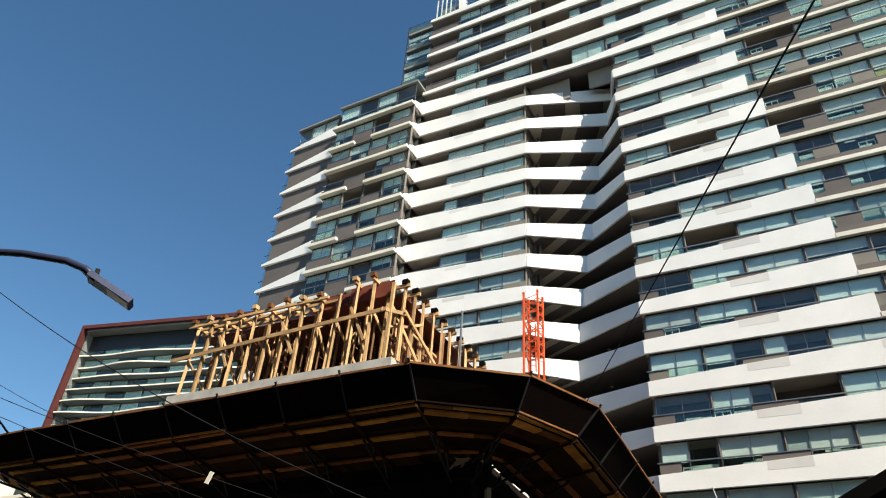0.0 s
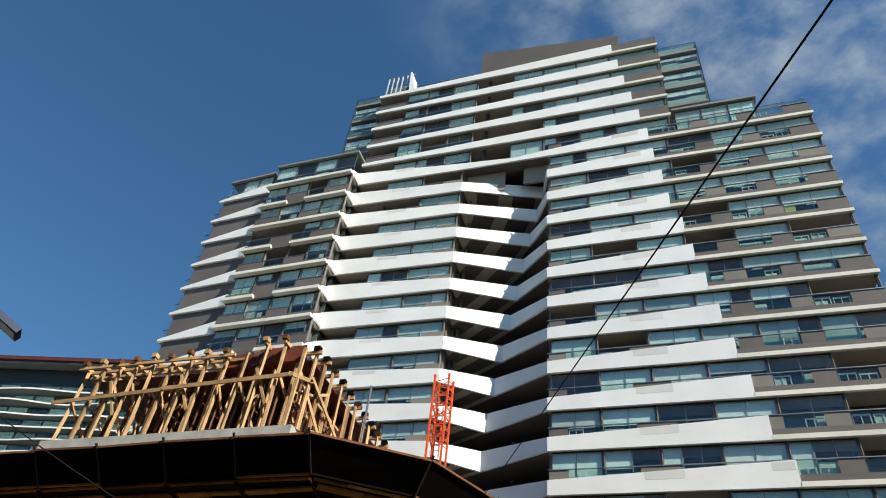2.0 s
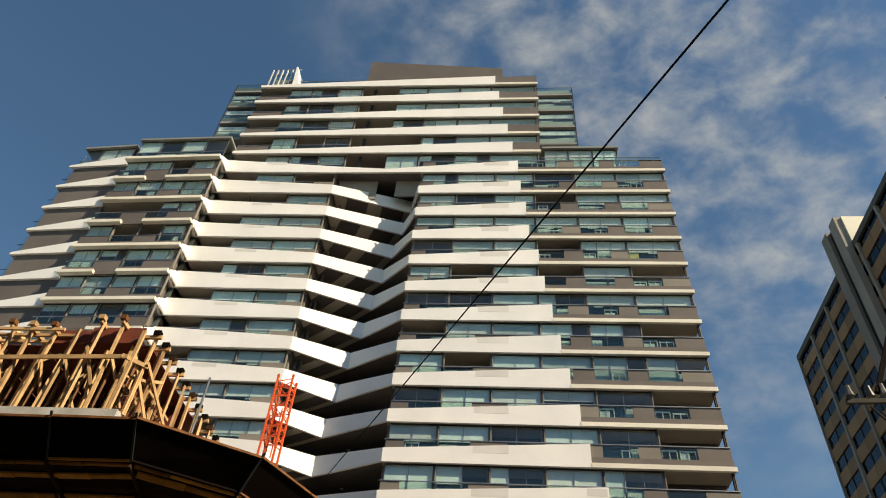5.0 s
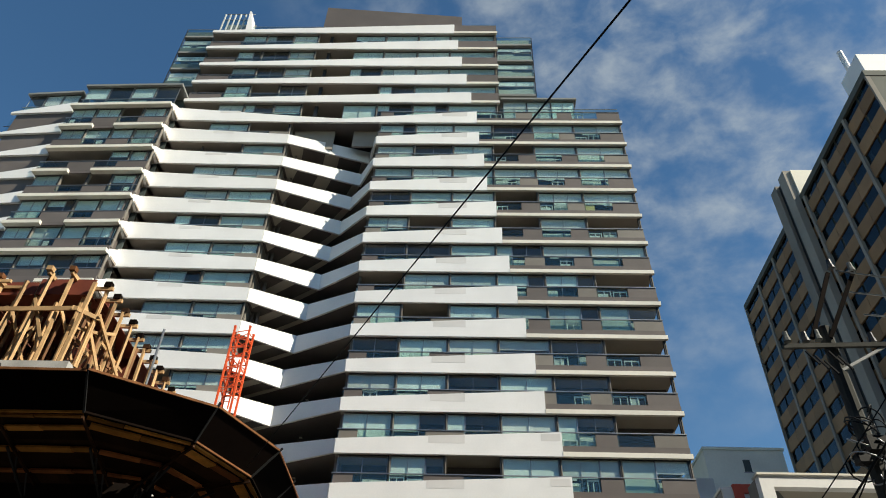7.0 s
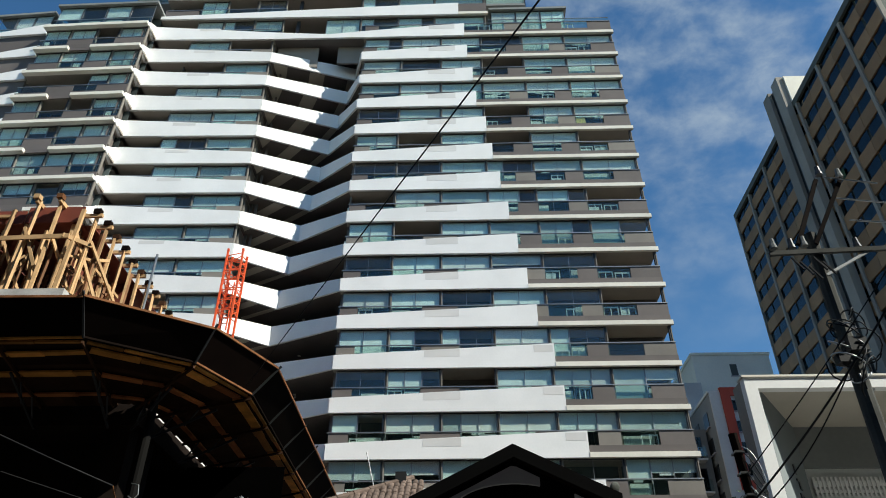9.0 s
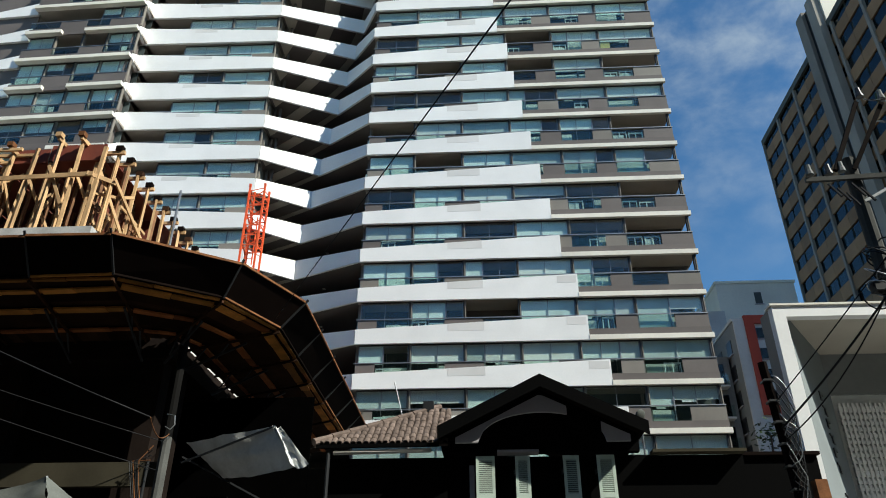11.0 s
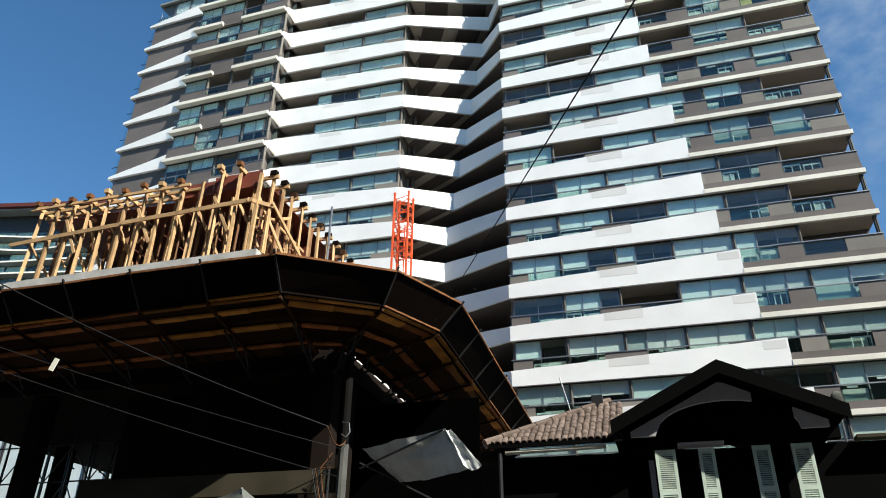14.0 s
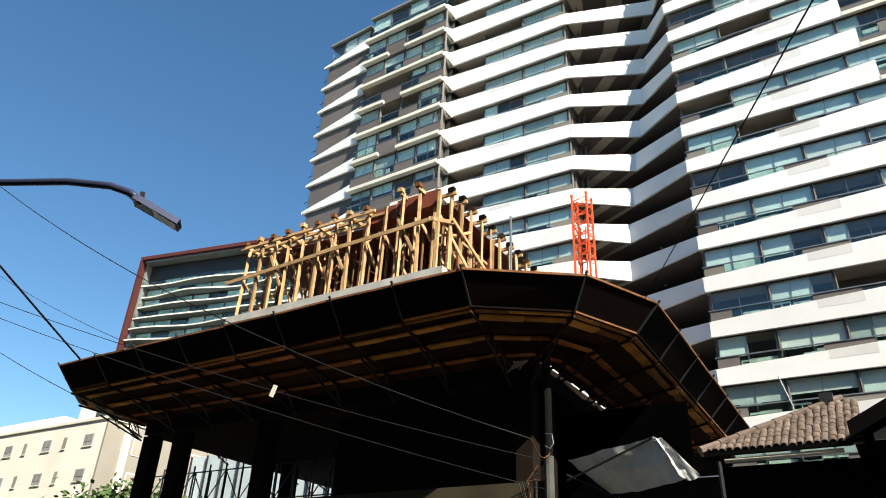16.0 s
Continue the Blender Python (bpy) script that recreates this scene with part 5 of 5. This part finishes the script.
for f in range(24):
    z = 76.6 - 2.95 * f
    n = 40
    outer = []
    for i in range(n + 1):
        s = 0.4 + (CT.length - 0.4) * i / n
        outer.append((s, 1.2 + 0.9 * math.sin(s * 0.24 + 0.9 * f) * (0.55 + 0.45 * math.sin(f * 1.7))))
    # slab colour is darker than its edge to stand for a shaded underside
    for nm, z0, z1, d0, d1, m in (("balcony_edge", z, z + 0.34, -0.02, 0.1, M["strip"]), ("balcony_slab", z + 0.04, z + 0.3, 0.101, None, M["bluegrey"]), ("glass_panel", z + 0.35, z + 1.35, 0.02, 0.05, M["rail_glass"])):
        ring = []
        for zz in (z0, z1):
            ring.append([(*CT.at(s, d + d0), zz) for s, d in outer])
        for zz in (z0, z1):
            ring.append([(*CT.at(s, 5.4 if d1 is None else d + d1), zz) for s, d in outer])
        vs = ring[0] + ring[1] + ring[2] + ring[3]
        m1, fs = n + 1, []
        for i in range(n):
            fs += [(i, i + 1, m1 + i + 1, m1 + i), (2 * m1 + i + 1, 2 * m1 + i, 3 * m1 + i, 3 * m1 + i + 1), (m1 + i, m1 + i + 1, 3 * m1 + i + 1, 3 * m1 + i), (i + 1, i, 2 * m1 + i, 2 * m1 + i + 1)]
        mesh_object(nm, vs, fs, m, ab)
    for i in range(11):
        s = 0.9 + i * 4.9
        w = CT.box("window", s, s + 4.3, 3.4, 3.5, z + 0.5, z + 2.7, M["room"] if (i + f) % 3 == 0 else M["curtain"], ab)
        CT.box("pane", s + 0.1, s + 4.2, 3.2, 3.25, z + 0.5, z + 2.7, M["pane"], w)

# ---- cream block ----
cb = thing("cream_building", "low cream rendered apartment block with small windows", "building")
CB = Run((-75.0, 30.0), (-43.9, 30.0))
CS = Run((-43.9, 30.0), (-43.9, 48.0))
box("wall", -75, -44.1, 30, 48, 0, 14.1, M["cream"], cb)
# side face darker than the cream front: its shading is in the colour
box("side_wall", -44.098, -43.9, 30.0, 48, 0, 14.1, M["grey_beige"], cb)
box("coping", -75.1, -43.8, 29.9, 48.1, 14.1, 14.3, M["cream"], cb)
box("roof_room", -52.5, -45.0, 33, 44, 14.3, 17.4, M["white"], cb)
box("roof_room", -70, -54.5, 33, 44, 14.3, 16.2, M["white"], cb)
w = box("window", -50.2, -49.0, 32.9, 32.99, 15.3, 16.4, M["room"], cb)
box("frame", -50.3, -48.9, 32.88, 32.98, 15.2, 15.3, M["gable"], w)
for f in range(5):
    z = 12.4 - 2.0 * f - (0.9 * f if f else 0) * 0.35
    for i in range(9):
        big = i % 2 == 0
        a = CB.length - 2.2 - i * 2.4
        wd = 1.0 if big else 0.4
        w = CB.box("window", a, a + wd, -0.03, 0.0, z, z + 0.8, M["gable"] if big else M["grey_beige"], cb)
        CB.box("sill", a - 0.06, a + wd + 0.06, -0.07, 0.0, z - 0.06, z - 0.002, M["cream"], w)
        if big:
            CB.box("blind", a + 0.08, a + wd - 0.08, -0.05, -0.032, z + 0.3, z + 0.75, M["bluegrey"], w)
            CB.box("mullion", a + wd / 2 - 0.03, a + wd / 2 + 0.02, -0.06, -0.051, z, z + 0.8, M["grey_beige"], w)
    for i in range(3):
        w = CS.box("window", 2.2 + i * 4.5, 3.9 + i * 4.5, -0.04, 0.0, z - 0.3, z + 0.9, M["greywall"], cb)
        for s in (2.3, 3.05):
            CS.box("pane", s + i * 4.5, s + 0.65 + i * 4.5, -0.06, -0.045, z - 0.2, z + 0.8, M["grey_beige"], w)
CS.box("corner_pier", 1.4, 1.9, -0.15, 0.0, 0, 14.0, M["cream"], cb)


# ---- trees and shrubs ----
def tree(x, y, h, r, label, n, seed, leaf=1.0):
    t = thing("tree", label, "tree", "street trees")
    tr = random.Random(seed)
    part("trunk", tube_bm([(x, y, 0), (x + 0.1, y, h * 0.35), (x - 0.05, y + 0.1, h * 0.7)], 0.2, 8, 0.08), M["bark"], t)
    limbs = []
    for i in range(6):
        a = i * 1.05 + tr.uniform(-0.3, 0.3)
        e = Vector((x + r * 0.7 * math.cos(a), y + r * 0.7 * math.sin(a), h * tr.uniform(0.7, 0.95)))
        limbs.append(e)
        part("limb", tube_bm([(x, y, h * 0.45), Vector((x, y, h * 0.6)).lerp(e, 0.5), e], 0.07, 6, 0.02), M["bark"], t)
    vs, fs = [], []
    for _ in range(n):
        c = tr.choice(limbs) + Vector((tr.gauss(0, 0.38), tr.gauss(0, 0.38), tr.gauss(0, 0.3))) * r
        u = Vector((tr.uniform(-1, 1), tr.uniform(-1, 1), tr.uniform(-0.6, 0.6))).normalized()
        v = u.orthogonal().normalized()
        s = tr.uniform(0.09, 0.2) * leaf
        k = len(vs)
        vs += [tuple(c - u * s), tuple(c + v * s * 0.45), tuple(c + u * s), tuple(c - v * s * 0.45)]
        fs.append((k, k + 1, k + 2, k + 3))
    mesh_object("crown", vs, fs, M["leaf"], t)
    return t


tree(-35.5, 26.0, 7.9, 2.2, "leafy street tree in front of the cream block", 6000, 21, 1.3)
tree(8.75, 20.3, 6.9, 0.55, "dusty shrub tree beside the looped cables", 900, 22, 0.5)

# ---- street lamp and overhead cables ----
lamp = thing("street_lamp", "grey street lamp with a flat head on a long arm", "lamp")
part("shaft", tube_bm([(-19.0, 5.4, 0.0), (-19.0, 5.4, 9.6)], 0.1, 10, 0.07), M["lampgrey"], lamp)
part("arm", tube_bm([(-19.0, 5.4, 9.5), (-18, 5.6, 9.98), (-14.15, 6.5, 9.86), (-12.2, 7.05, 9.6), (-11.2, 7.38, 9.38), (-10.75, 7.56, 9.18), (-10.55, 7.7, 9.0)], 0.075, 10), M["lampgrey"], lamp, smooth=True)
hd = mesh_object("head", [tuple(Vector(v)) for v in beam_verts((-10.72, 7.66, 9.08), (-10.08, 8.3, 8.66), 0.34, 0.12)], HEX, M["lampgrey"], lamp)
mesh_object("lens", beam_verts((-10.5, 7.88, 8.885), (-10.12, 8.26, 8.61), 0.26, 0.02), HEX, M["lens"], hd)
for i in range(5):
    p = Vector((-10.5, 7.88, 8.985)).lerp(Vector((-10.15, 8.23, 8.755)), i / 4)
    mesh_object("cooling_fin", beam_verts(p, p + Vector((0.01, 0.01, 0.05)), 0.22, 0.015), HEX, M["lampgrey"], hd)
mesh_object("photocell", beam_verts((-10.62, 7.72, 9.1), (-10.6, 7.7, 9.24), 0.08, 0.08), HEX, M["frame"], hd)
part("clamp", tube_bm([(-10.8, 7.54, 9.2), (-10.66, 7.68, 9.06)], 0.075, 8), M["frame"], lamp)

cable((-4.39, 18.2, 9.3), (9.06, -11.0, 3.79), 0.0, 0.0095, "black overhead cable slanting up from the canopy")
cable((-26.37, 11.5, 16.47), (-6.1, 15.6, 5.88), 0.8, 0.016, "black overhead cable sagging across the site")
cable((-6.1, 15.6, 5.88), (-6.8, 18.25, 6.2), 0.25, 0.014, "red tape hanging at the cable's end", M["rust"])
cable((-22.5, 10.0, 10.7), (-6.9, 18.2, 6.0), 0.30, 0.010, "thin overhead cable towards the street pole")
cable((-21.0, 9.6, 9.7), (-6.95, 18.2, 5.3), 0.25, 0.009, "thin overhead cable towards the street pole")
cable((-19.2, 4.85, 13.1), (-23.75, 15.1, 10.26), 0.05, 0.035, "thick bundled black cable")
cable((-26.0, 13.0, 10.4), (-16.4, 13.0, 6.55), 0.1, 0.012, "thin black overhead cable in the street")
cable((-32.0, 15.0, 15.5), (-20.5, 14.93, 10.2), 0.15, 0.010, "thin far overhead cable")
cable((8.2, 11.9, 6.9), (6.7, 13.9, 4.8), 0.25, 0.013, "twisted cable between two poles")
cable((9.6, 9.0, 9.3), (6.66, 13.9, 5.0), 0.3, 0.02, "twisted bundled cable to the short pole")
cable((10.0, 8.0, 10.2), (6.66, 13.9, 5.5), 0.2, 0.012, "thin cable to the short pole")
wiretag = thing("cable_tag", "small white tag hanging on a cable", "tag")
mesh_object("plate", beam_verts((-11.2, 12.5, 6.6), (-11.1, 12.5, 6.86), 0.02, 0.13), HEX, M["strip"], wiretag)

# ---- unseen wall added behind: closes the street and cuts sky light ----
tagged(box("wall_south", -140, 140, -13.0, -12.0, 0, 40, M["olive"]), "added unseen wall cutting sky light from the street", "wall", kind="structure")
